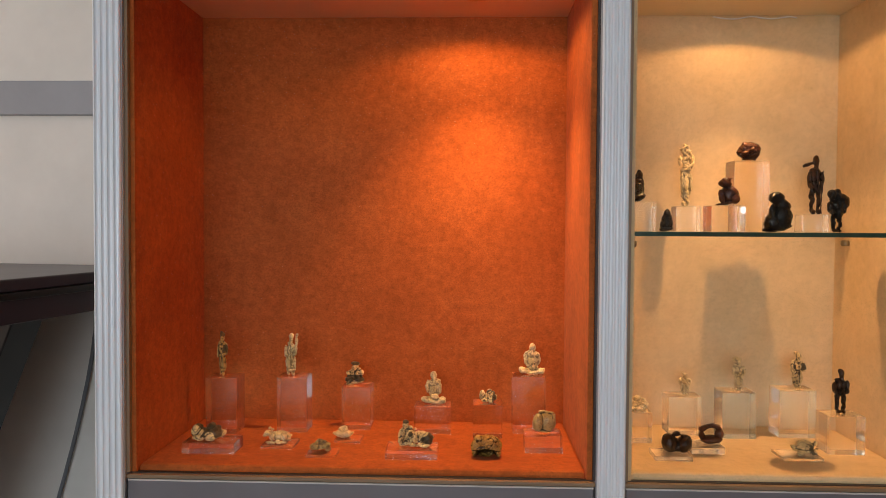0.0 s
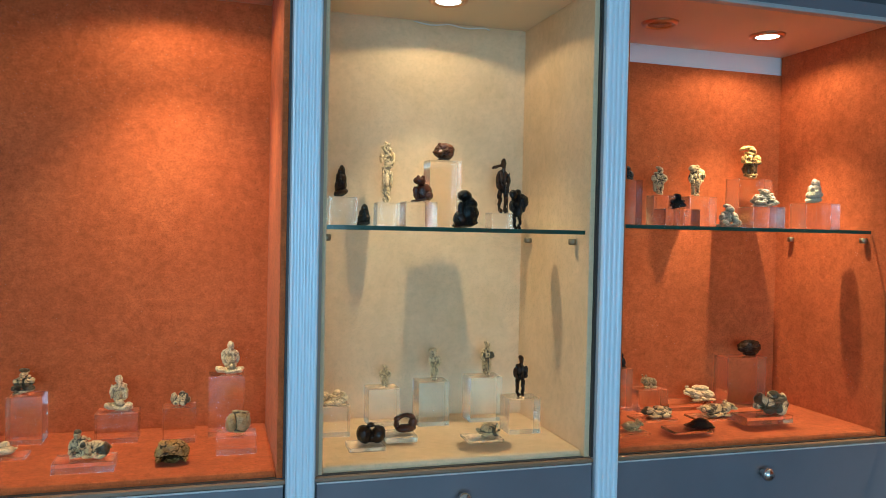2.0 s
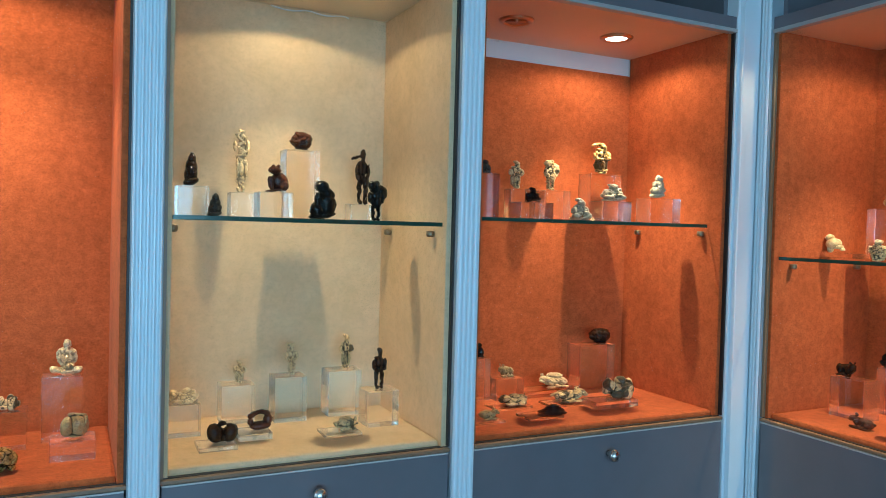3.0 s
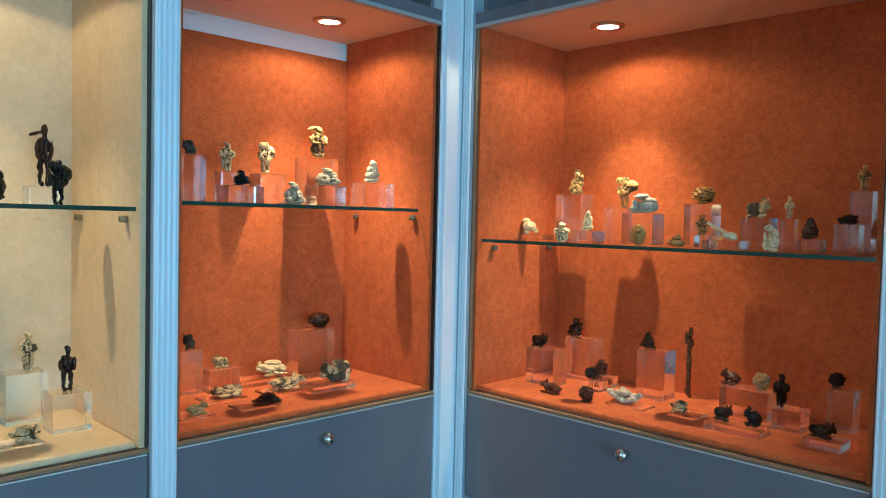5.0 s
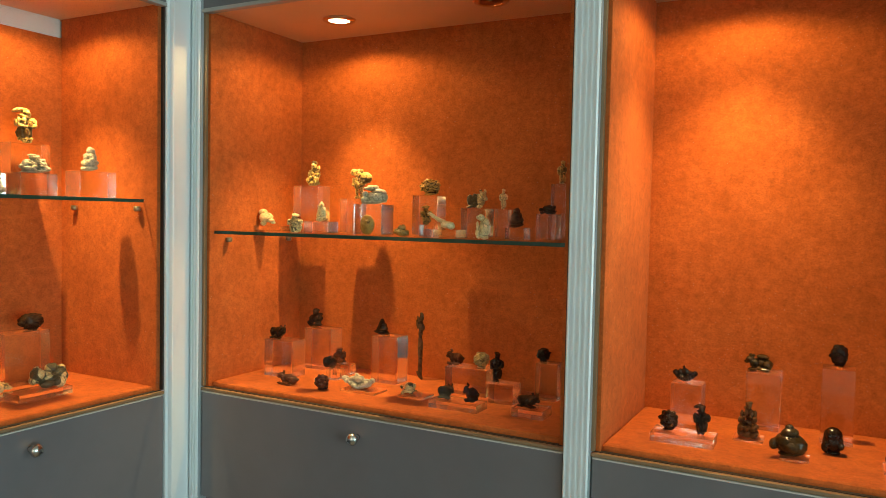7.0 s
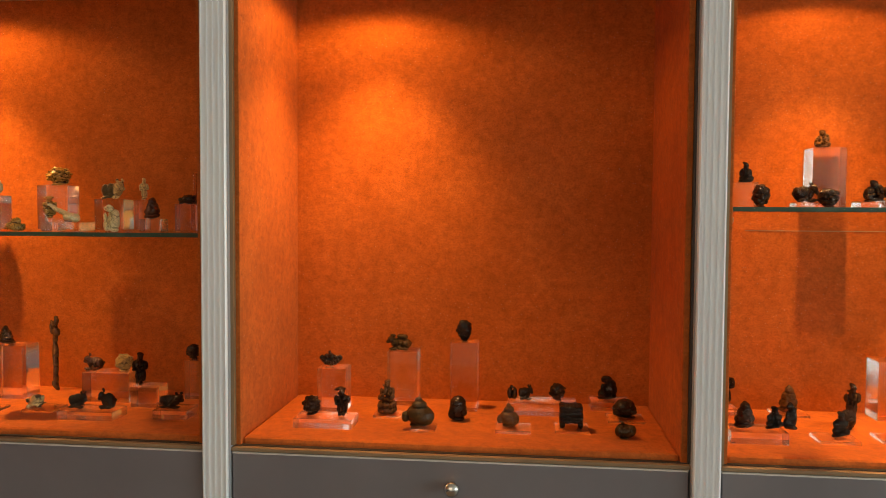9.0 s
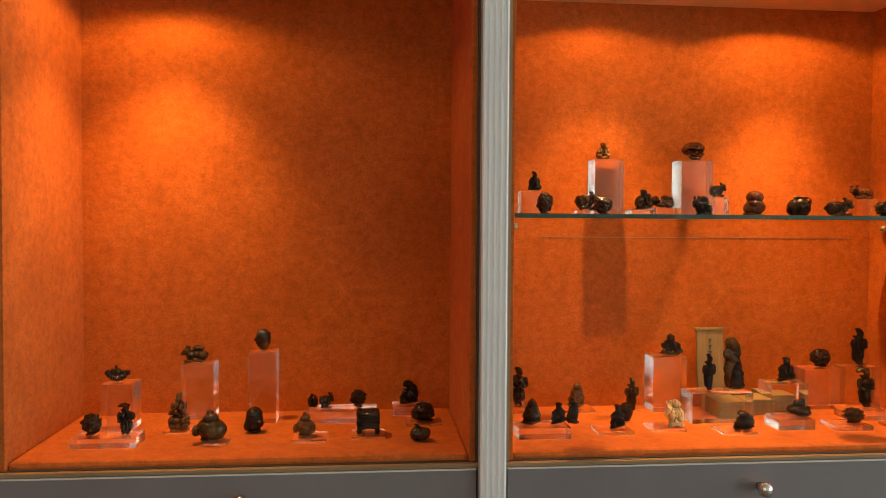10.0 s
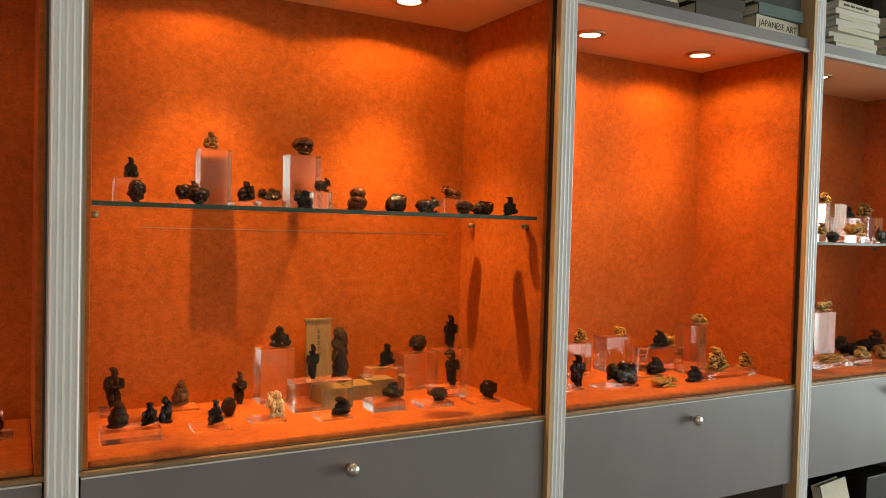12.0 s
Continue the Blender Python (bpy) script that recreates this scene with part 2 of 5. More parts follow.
def display_case(m, width, suede_mat, label, top_mat, knob=True, gap=0.0, roof=TOP):
    t = thing("display_case", m, label, "cabinet", "display cases along the wall")
    w, i0, i1 = width, LINE, width - LINE
    back = DEEP
    tall = roof - gap
    part("side_panel", boxed(0.0, i0, 0.012, back, DECK - 0.02, TOP, bevel=0.001), suede_mat, t, "suede-lined side panel")
    part("side_panel", boxed(i1, w, 0.012, back, DECK - 0.02, TOP, bevel=0.001), suede_mat, t, "suede-lined side panel")
    part("back_panel", boxed(-0.02, w + 0.02, back, back + 0.012, DECK - 0.02, tall), suede_mat, t, "suede-lined back panel")
    if gap:
        part("back_strip", boxed(i0, i1, back + 0.003, back + 0.015, tall, roof), WHITE, t, "bare white strip above the lining")
    part("deck", boxed(i0, i1, 0.020, back, DECK - 0.0195, DECK, bevel=0.007), suede_mat, t, "suede-covered base board")
    part("case_ceiling", boxed(0, w, 0.019, back + 0.02, roof, TOP + 0.02), top_mat, t, "veneered ceiling board")
    part("top_rail", boxed(0, w, -0.004, 0.016, TOP - 0.004, TOP + 0.005, bevel=0.001), RAIL, t, "grey metal edge strip")
    part("fascia", boxed(0, w, 0.0, 0.018, TOP + 0.005, TOP + 0.034, bevel=0.001), SLATE, t, "dark slate fascia board")
    part("glass_track", boxed(0, w, 0.0, 0.022, LOW + 0.001, LOW + 0.008, bevel=0.001), TRACK, t, "grey-brown sliding-glass track")
    part("track_groove", boxed(0, w, 0.010, 0.0195, LOW + 0.008, LOW + 0.0095), DARKGAP, t)
    part("edge_gasket", boxed(0, 0.006, 0.002, 0.012, LOW + 0.011, TOP - 0.002), TRACK, t, "grey-brown edge strip")
    part("edge_gasket", boxed(w - 0.004, w, 0.002, 0.0118, LOW + 0.011, TOP - 0.002), DARKGAP, t, "dark edge strip")
    g = part("glass_pane", boxed(0.006, w - 0.006, 0.0045, 0.0085, LOW + 0.011, TOP - 0.002), PANE, t, "clear sliding glass front")
    g.visible_shadow = False
    d = part("drawer_front", boxed(0.003, w - 0.003, 0, 0.019, LOW - PANEL, LOW - 0.003, bevel=0.0015), SLATE, t, "dark slate-grey drawer front")
    part("drawer_edge", boxed(0.003, w - 0.003, -0.0005, 0.019, LOW - 0.003, LOW), EDGE, t, "pale top edge of the drawer")
    part("drawer_box", boxed(0.003, w - 0.003, 0.019, back, LOW - PANEL, LOW - 0.004), DARKGAP, t)
    if knob:
        k = new("knob", KNOB)
        k.parent = d
        k.matrix_local = pose(w / 2, 0, LOW - 0.043) @ Matrix.Scale(0.9, 4)
        k["label"] = "round brushed steel knob"
    return t


def glass_shelf(m, u0, u1, v0, v1, z, label="clear glass shelf with a dark green front edge"):
    t = thing("glass_shelf", m, label, "shelf", "glass shelves in the cases")
    g = part("pane", boxed(u0, u1, v0 + 0.0022, v1, z - 0.008, z, bevel=0.0004), SHELFGLASS, t, "clear glass plate")
    g.visible_shadow = False
    part("polished_edge", boxed(u0, u1, v0, v0 + 0.002, z - 0.008, z, bevel=0.0006), SHELFEDGE, t, "dark green polished edge")
    return t


PIN = bmesh.new()
lathe(PIN, [(0.0005, 0), (0.008, 0.001), (0.0085, 0.009), (0.007, 0.012), (0.0045, 0.013)], 16, pose(0, 0, 0, 180))
PIN = mesh_of("shelf_pin", PIN, BRONZE, True)


def shelf_pin(m, u, v, z):
    p = new("shelf_pin", PIN)
    p.matrix_world = m @ pose(u, v, z - 0.0085)
    return tagged(p, "small dull bronze pin holding up the glass shelf", "shelf support", "shelf pins")


ORANGE_CASE = "slate-fronted display case lined in mottled orange suede"
CREAM_CASE = "slate-fronted display case lined in cream suede"
C1, W1 = wing_a(-0.535), 0.840
C2, W2 = wing_a(0.356), 0.537
C3, W3 = wing_a(0.943), 0.678
C4, W4 = wing_b(1.209), 0.934
C5, W5 = wing_b(0.224), 0.807
C6, W6 = wing_b(-0.632), 0.928
C7, W7 = wing_b(-1.609), 0.808
C8, W8 = wing_b(-2.470), 0.808
display_case(C1, W1, SUEDE_ORANGE, ORANGE_CASE, PEACH)
display_case(C2, W2, SUEDE_CREAM, CREAM_CASE, CREAMTOP)
display_case(C3, W3, SUEDE_ORANGE, ORANGE_CASE, PEACH, gap=0.047)
for m, w in ((C4, W4), (C5, W5), (C6, W6), (C7, W7), (C8, W8)):
    display_case(m, w, SUEDE_ORANGE, ORANGE_CASE, PEACH)
SHELVES = ((C2, W2, 0.026, 1.347), (C3, W3, 0.054, 1.362), (C4, W4, 0.025, 1.2895), (C6, W6, 0.030, 1.342), (C8, W8, 0.030, 1.299))
for m, w, v, z in SHELVES:
    glass_shelf(m, LINE + 0.002, w - LINE - 0.002, v, DEEP - 0.006, z)
    for u in (0.022, w - 0.022):
        for d in (0.070, 0.300):
            shelf_pin(m, u, d, z - 0.008)
pilaster(wing_a(-0.588), 0.053)
pilaster(wing_a(0.305), 0.051)
pilaster(wing_a(0.893), 0.050)
pilaster(wing_b(0.275), 0.051)
pilaster(wing_b(-0.583), 0.049)
pilaster(wing_b(-1.560), 0.049, strip=BOUNCE_TAN)
pilaster(wing_b(-2.417), 0.053, strip=BOUNCE_TAN)
pilaster(wing_b(-3.278), 0.050, strip=BOUNCE_TAN)
pilaster(wing_b(1.2555), 0.0465, "silver-grey fluted upright in the inner corner")
downlight(C1 @ pose(0.625, 0.19, TOP), True, 26.0, 3.2, 92)
downlight(C2 @ pose(0.28, 0.19, TOP), True, 18.0, 1.8, 78, (153, 0.15))
downlight(C3 @ pose(0.186, 0.185, TOP), False)
downlight(C3 @ pose(0.476, 0.189, TOP), True)
downlight(C4 @ pose(0.260, 0.194, TOP), True)
downlight(C4 @ pose(0.672, 0.195, TOP), False)
downlight(C5 @ pose(0.20, 0.194, TOP), True, 27.0, 3.6, 92)
downlight(C6 @ pose(0.255, 0.196, TOP), True, 27.0, 2.3, 78, (155, 0.2))
downlight(C6 @ pose(0.668, 0.200, TOP), True, 36.0, 3.4, 78, (155, 0.2))
downlight(C7 @ pose(0.205, 0.194, TOP), True, 17.0, 4.2, 92)
downlight(C7 @ pose(0.599, 0.190, TOP), True, 17.0, 4.2, 92)
downlight(C8 @ pose(0.258, 0.185, TOP), True, 18.0, 2.2)
seam = part("lining_seam", boxed(0.13, 0.87, DEEP - 0.0012, DEEP + 0.001, 1.2955, 1.2972), TRACK)
seam.matrix_world = C6
tagged(seam, "thin dark seam across the orange suede back lining", "seam", "", "structure")

# ---- corner, upper shelves and niches ----
corner = thing("corner_post", pose(1.622, FRONT_A, 0), "pale grey post filling the inner corner of the display wall", "post")
part("flat_face", boxed(0.008, 0.060, -0.016, 0.05, 0, 2.35, bevel=0.002), ALU, corner)
part("inner_strip", boxed(-0.001, 0.0075, -0.004, 0.03, 0, 2.35, bevel=0.001), ALU, corner, "pale edge strip")


def upper_shelf(m, w):
    t = thing("upper_shelf", m, "open slate-grey shelf above a display case", "shelf", "open shelves above the cases")
    part("board", boxed(0, w, 0.018, DEEP, TOP + 0.021, TOP + 0.033), SLATE, t)
    part("back_board", boxed(0, w, DEEP - 0.01, DEEP, TOP + 0.033, 2.33), DARKGAP, t, "dark back board")
    part("side_board", boxed(0, 0.012, 0.03, DEEP - 0.01, TOP + 0.033, 2.33), SLATE, t)
    part("side_board", boxed(w - 0.012, w, 0.03, DEEP - 0.01, TOP + 0.033, 2.33), SLATE, t)
    part("top_board", boxed(0, w, 0.0, DEEP, 2.33, 2.35), SLATE, t)
    return t


def lower_niche(m, w):
    t = thing("lower_niche", m, "open dark niche below the drawer of a display case", "shelf", "open niches below the drawers")
    part("back_board", boxed(0, w, DEEP - 0.012, DEEP, 0.06, LOW - PANEL), DARKGAP, t, "dark back board")
    part("side_board", boxed(0, 0.012, 0.02, DEEP - 0.012, 0.06, LOW - PANEL), SLATE, t)
    part("side_board", boxed(w - 0.012, w, 0.02, DEEP - 0.012, 0.06, LOW - PANEL), SLATE, t)
    part("bottom_board", boxed(0, w, 0.01, DEEP, 0.0, 0.06), SLATE, t)
    part("middle_board", boxed(0.012, w - 0.012, 0.02, DEEP - 0.012, 0.33, 0.35), SLATE, t)
    return t


for m, w in ((C1, W1), (C2, W2), (C3, W3), (C4, W4), (C5, W5), (C6, W6), (C7, W7), (C8, W8)):
    upper_shelf(m, w)
    lower_niche(m, w)


# ---- books ----
def paper():
    n = Nodes("page_edges", 0.8)
    return n.colour(n.ramp(n.noise(3, 2, 0.5, (1, 1, 260)), (0.35, (0.50, 0.46, 0.36)), (0.65, (0.72, 0.68, 0.57)))).mat


PAPER = paper()
COVERS = [painted("cover_" + n, c, 0.62, 0.15) for n, c in (("cream", (0.50, 0.45, 0.34)), ("green", (0.03, 0.07, 0.05)), ("brown", (0.030, 0.016, 0.009)), ("white", (0.54, 0.52, 0.46)), ("black", (0.015, 0.015, 0.017)), ("grey_green", (0.20, 0.23, 0.20)), ("teal", (0.055, 0.10, 0.10)))]
NAMES = ["cream", "dark green", "brown", "off-white", "black", "grey-green", "pale teal"]


def book(m, u, v, z, w, d, h, cover, turn=0.0, bars=False, lean=None):
    """A closed book lying flat, its spine to the front; bars may also be the words on its spine."""
    tilt = lean if lean is not None else pose(0, 0, 0)
    t = thing("book", m @ pose(u, v, z, 0, 0, turn) @ tilt, "%s hardback book lying among stacked catalogues" % NAMES[cover], "book", "books stacked on the shelves")
    mat, th = COVERS[cover], min(0.003, h * 0.12)
    bm = boxed(-w / 2, w / 2, 0, d, 0, th, bevel=0.0006)
    box(bm, -w / 2, w / 2, 0, d, h - th, h, bevel=0.0006)
    box(bm, -w / 2, w / 2, 0, th, th * 0.9, h - th * 0.9, bevel=0.0)
    part("cover", bm, mat, t)
    part("page_block", boxed(-w / 2 + 0.004, w / 2 - 0.004, th + 0.0005, d - 0.004, th + 0.0003, h - th - 0.0003), PAPER, t, "pale page block")
    if isinstance(bars, str):
        data = bpy.data.curves.new("spine_title", "FONT")
        data.body, data.size, data.extrude = bars, h * 0.62, 0.0003
        text = new("spine_title", data)
        me = bpy.data.meshes.new_from_object(text.evaluated_get(bpy.context.evaluated_depsgraph_get()))
        bpy.data.objects.remove(text)
        me.materials.append(COVERS[2])
        title = new("spine_title", me)
        title.parent = t
        title.matrix_local = pose(-w * 0.44, -0.0005, h * 0.30, 90)
        title["label"] = "dark lettering on the spine"
    elif bars:
        bm = bmesh.new()
        x = -w * 0.38
        for k, b in enumerate((0.14, 0.10, 0.16, 0.12)):
            box(bm, x, x + b * w, -0.0008, 0.0002, h * 0.36, h * 0.64)
            x += b * w + 0.03 * w
        part("spine_lettering", bm, COVERS[2 if cover != 2 else 0], t, "unreadable spine lettering")
    return t


SHELF_Z = TOP + 0.033
rnd = random.Random(5)


def stack(m, u, w, rows):
    z = SHELF_Z + 0.0003
    for cover, h, bars in rows:
        ww = w * rnd.uniform(0.88, 1.0)
        book(m, u + rnd.uniform(-0.008, 0.008), 0.006 + rnd.uniform(0, 0.012), z, ww, 0.24, h, cover, rnd.uniform(-2.5, 2.5), bars)
        z += h + 0.0004


stack(C7, 0.69, 0.185, ((0, 0.040, "JAPANESE ART"), (6, 0.030, False), (4, 0.034, True), (2, 0.03, False)))
stack(C7, 0.47, 0.20, ((2, 0.034, False), (2, 0.03, False), (4, 0.035, True), (5, 0.03, False)))
stack(C7, 0.22, 0.22, ((2, 0.02, False), (0, 0.012, False), (4, 0.03, True), (1, 0.03, False)))
stack(C8, 0.17, 0.21, ((3, 0.014, False), (0, 0.016, False), (3, 0.014, False), (0, 0.016, False), (3, 0.018, False), (0, 0.014, False), (3, 0.016, False), (0, 0.02, True)))
stack(C8, 0.42, 0.18, ((0, 0.016, False), (3, 0.02, False), (1, 0.035, True), (3, 0.02, False), (4, 0.04, False)))
stack(C8, 0.63, 0.19, ((2, 0.03, False), (0, 0.02, False), (4, 0.04, True), (3, 0.03, False)))
stack(C6, 0.78, 0.2, ((4, 0.03, False), (2, 0.03, False)))

# things in the niche under the last case
book(C8, 0.14, 0.10, 0.352, 0.17, 0.20, 0.022, 4, 0, False, pose(0, 0, 0, 78, 0, 0))
book(C8, 0.275, 0.07, 0.352, 0.16, 0.21, 0.03, 0, 8, False, pose(0, 0, 0, 76, 0, 0))
crate = thing("storage_box", C8 @ pose(0.43, 0.08, 0.352), "black storage box in the dark niche below the case", "box")
bm = boxed(0, 0.16, 0, 0.20, 0, 0.006)
for a in ((0, 0.006, 0, 0.2), (0.154, 0.16, 0, 0.2), (0.006, 0.154, 0, 0.006), (0.006, 0.154, 0.194, 0.2)):
    box(bm, a[0], a[1], a[2], a[3], 0.006, 0.19)
part("box_body", bm, BLACK, crate)
part("box_lid", boxed(-0.003, 0.163, -0.003, 0.203, 0.1905, 0.205, bevel=0.002), BLACK, crate)

# ---- corner of the room beside the first case ----
rail = structure("trim_rail", boxed(-3.1, -0.60, 2.075, 2.1, 1.670, 1.768, bevel=0.003), GREYBLUE, "grey-blue painted rail along the cream wall")
desk = thing("standing_desk", pose(-0.850, 1.66, 0.0, 0, 0, -9), "tall dark lacquered table with slanted black legs beside the cases", "table")
bm = boxed(-1.2, 0, -0.52, 0.36, 1.210, 1.238, bevel=0.004)
part("tabletop", bm, TABLETOP, desk, "dark purplish lacquered top")
part("edge_moulding", boxed(-1.21, 0.006, -0.526, 0.366, 1.193, 1.2095, bevel=0.004), BLACK, desk)
part("apron", boxed(-1.17, -0.012, -0.50, 0.345, 1.140, 1.193, bevel=0.002), TABLETOP, desk, "dark apron below the top")


def slant_leg(x0, y0, y1):
    bm = bmesh.new()
    prof = ((x0, 1.140), (x0 - 0.62, 1.140), (x0 - 1.10, 0.0), (x0 - 0.50, 0.0))
    lo = [bm.verts.new((x, y0, z)) for x, z in prof]
    hi = [bm.verts.new((x, y1, z)) for x, z in prof]
    for k in range(4):
        bm.faces.new((lo[k], lo[(k + 1) % 4], hi[(k + 1) % 4], hi[k]))
    bm.faces.new(lo[::-1])
    bm.faces.new(hi)
    bmesh.ops.bevel(bm, geom=list(bm.edges), offset=0.003, segments=1, affect="EDGES")
    return bm


part("slanted_leg", slant_leg(-0.075, -0.10, 0.0), BLACK, desk)
part("slanted_leg", slant_leg(-0.50, 0.22, 0.32), BLACK, desk)


def tube(points, r, n=8):
    bm = bmesh.new()
    rings = []
    for k, p in enumerate(points):
        a, b = points[max(0, k - 1)], points[min(len(points) - 1, k + 1)]
        d = (Vector(b) - Vector(a)).normalized()
        q = d.to_track_quat("Z", "Y").to_matrix()
        rings.append([bm.verts.new(Vector(p) + q @ Vector((r * math.cos(2 * math.pi * j / n), r * math.sin(2 * math.pi * j / n), 0))) for j in range(n)])
    for a, b in zip(rings, rings[1:]):
        for j in range(n):
            bm.faces.new((a[j], a[(j + 1) % n], b[(j + 1) % n], b[j]))
    bm.faces.new(rings[0][::-1])
    bm.faces.new(rings[-1])
    return bm


hang = [(-1.010 - 0.012 * (1.19 - z) - 0.36 * max(0.0, 1.06 - z) ** 1.35 * 0.75, 2.085, z) for z in [1.19 - 0.072 * k for k in range(17)]]
c = part("cable", tube(hang, 0.006), CABLE, None, "", True)
tagged(c, "grey power cable hanging down the wall behind the table", "cable")

# thin wires of the lamps, lying along the top of the back lining
for m, u0, u1 in ((C2, 0.25, 0.43), (C3, 0.12, 0.24)):
    n = 14
    loop = [(u0 + (u1 - u0) * k / n, DEEP - 0.004 - 0.004 * math.sin(math.pi * k / n), TOP - 0.0025 - 0.006 * abs(math.sin(2.2 * math.pi * k / n))) for k in range(n + 1)]
    w = part("lamp_wire", tube(loop, 0.0016, 6), WHITE, None, "", True)
    w.matrix_world = m
    tagged(w, "thin white lamp wire lying along the case ceiling", "cable")

# ---- wooden boxes in the sixth case ----
def paulownia():
    n = Nodes("pale_paulownia_wood", 0.55)
    g = n.noise(26, 4, 0.6, (6, 6, 0.6))
    return n.colour(n.ramp(g, (0.3, (0.21, 0.120, 0.040)), (0.7, (0.33, 0.200, 0.070)))).bump(g, 0.1, 0.0006).mat


WOOD = paulownia()
lid = thing("inscribed_board", C6 @ pose(0.522, 0.322, DECK, -5), "pale wooden board with ink characters leaning on the back", "board")
part("board", boxed(-0.031, 0.031, 0, 0.006, 0.0005, 0.172, bevel=0.0008), WOOD, lid)
part("end_batten", boxed(-0.034, 0.034, -0.003, 0.009, 0.1725, 0.1785, bevel=0.0008), WOOD, lid)
bm = bmesh.new()
for k in range(5):
    for a, b, c, d in ((-0.0045, 0.0045, 0.0062, 0.0074), (-0.0005, 0.0007, 0.0, 0.0062), (-0.0038, 0.0038, 0.0028, 0.0038), (-0.0045, 0.0032, 0.0, 0.0009)):
        box(bm, a, b, -0.0008, 0.0002, 0.145 - 0.0135 * k + c, 0.145 - 0.0135 * k + d)
part("ink_characters", bm, DARKGAP, lid, "column of unreadable dark ink characters")


def wooden_box(u0, u1, v0, v1, h):
    t = thing("wooden_box", C6 @ pose(u0, v0, DECK), "small pale paulownia box standing on the suede base", "box", "wooden netsuke boxes")
    w, d = u1 - u0, v1 - v0
    part("box_body", boxed(0, w, 0, d, 0.0005, h * 0.72, bevel=0.0008), WOOD, t)
    part("box_lid", boxed(-0.0006, w + 0.0006, -0.0006, d + 0.0006, h * 0.73, h, bevel=0.0008), WOOD, t)


wooden_box(0.492, 0.550, 0.245, 0.312, 0.036)
wooden_box(0.558, 0.622, 0.245, 0.312, 0.034)
wooden_box(0.630, 0.690, 0.290, 0.350, 0.036)

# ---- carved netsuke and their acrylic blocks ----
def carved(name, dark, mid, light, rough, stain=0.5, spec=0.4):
    """Carved material; the mesh's "ink" holds stain where the knife has cut and shade painted into creases."""
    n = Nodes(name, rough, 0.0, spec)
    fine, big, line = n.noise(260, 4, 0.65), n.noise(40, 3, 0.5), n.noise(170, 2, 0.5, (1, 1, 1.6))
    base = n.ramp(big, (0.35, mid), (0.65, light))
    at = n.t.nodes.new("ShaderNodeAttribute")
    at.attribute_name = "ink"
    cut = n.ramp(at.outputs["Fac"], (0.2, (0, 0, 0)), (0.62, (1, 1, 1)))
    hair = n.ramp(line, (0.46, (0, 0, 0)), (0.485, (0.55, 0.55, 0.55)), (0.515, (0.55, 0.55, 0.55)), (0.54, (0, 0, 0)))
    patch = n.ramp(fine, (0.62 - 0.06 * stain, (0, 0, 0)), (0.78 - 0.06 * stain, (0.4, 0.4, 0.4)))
    stain_and_shade = n.mix(n.mix(cut, hair, 1.0, "LIGHTEN"), patch, 1.0, "LIGHTEN")
    stain_and_shade = n.mix(stain_and_shade, (0.0, 0.0, 0.0), max(0.04, 0.72 - 0.68 * stain))
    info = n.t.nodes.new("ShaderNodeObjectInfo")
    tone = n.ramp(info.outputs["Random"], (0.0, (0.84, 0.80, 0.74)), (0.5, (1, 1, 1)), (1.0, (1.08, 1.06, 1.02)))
    n.colour(n.mix(n.mix(base, tone, 1.0, "MULTIPLY"), dark, stain_and_shade)).rough(fine, rough - 0.06, rough + 0.08).bump(n.mix(hair, patch, 1.0, "LIGHTEN"), 0.4, -0.0008)
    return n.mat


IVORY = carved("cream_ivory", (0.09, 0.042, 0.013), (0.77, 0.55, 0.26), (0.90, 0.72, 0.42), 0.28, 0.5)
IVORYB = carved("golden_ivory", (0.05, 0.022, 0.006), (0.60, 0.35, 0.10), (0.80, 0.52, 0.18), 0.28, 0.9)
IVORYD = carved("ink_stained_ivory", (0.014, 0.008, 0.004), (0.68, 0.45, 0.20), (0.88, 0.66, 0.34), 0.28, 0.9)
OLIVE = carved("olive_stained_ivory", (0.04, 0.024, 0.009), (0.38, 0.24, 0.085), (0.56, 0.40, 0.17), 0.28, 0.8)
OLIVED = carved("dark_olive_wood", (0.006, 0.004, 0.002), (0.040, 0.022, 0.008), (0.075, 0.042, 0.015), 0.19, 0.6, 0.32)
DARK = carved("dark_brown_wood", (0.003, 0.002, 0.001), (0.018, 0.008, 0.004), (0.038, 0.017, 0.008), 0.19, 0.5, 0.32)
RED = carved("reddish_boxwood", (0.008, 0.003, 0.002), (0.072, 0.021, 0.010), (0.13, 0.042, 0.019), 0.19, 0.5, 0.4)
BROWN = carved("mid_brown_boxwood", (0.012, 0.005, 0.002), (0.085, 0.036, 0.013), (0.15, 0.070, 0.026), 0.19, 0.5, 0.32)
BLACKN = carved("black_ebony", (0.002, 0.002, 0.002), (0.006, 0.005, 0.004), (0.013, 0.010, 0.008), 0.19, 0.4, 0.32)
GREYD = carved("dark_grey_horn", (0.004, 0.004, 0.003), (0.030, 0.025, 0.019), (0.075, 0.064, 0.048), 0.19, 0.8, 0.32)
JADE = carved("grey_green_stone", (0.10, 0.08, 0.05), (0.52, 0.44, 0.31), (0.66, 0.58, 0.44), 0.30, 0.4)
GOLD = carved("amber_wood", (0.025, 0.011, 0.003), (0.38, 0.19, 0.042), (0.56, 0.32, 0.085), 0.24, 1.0)


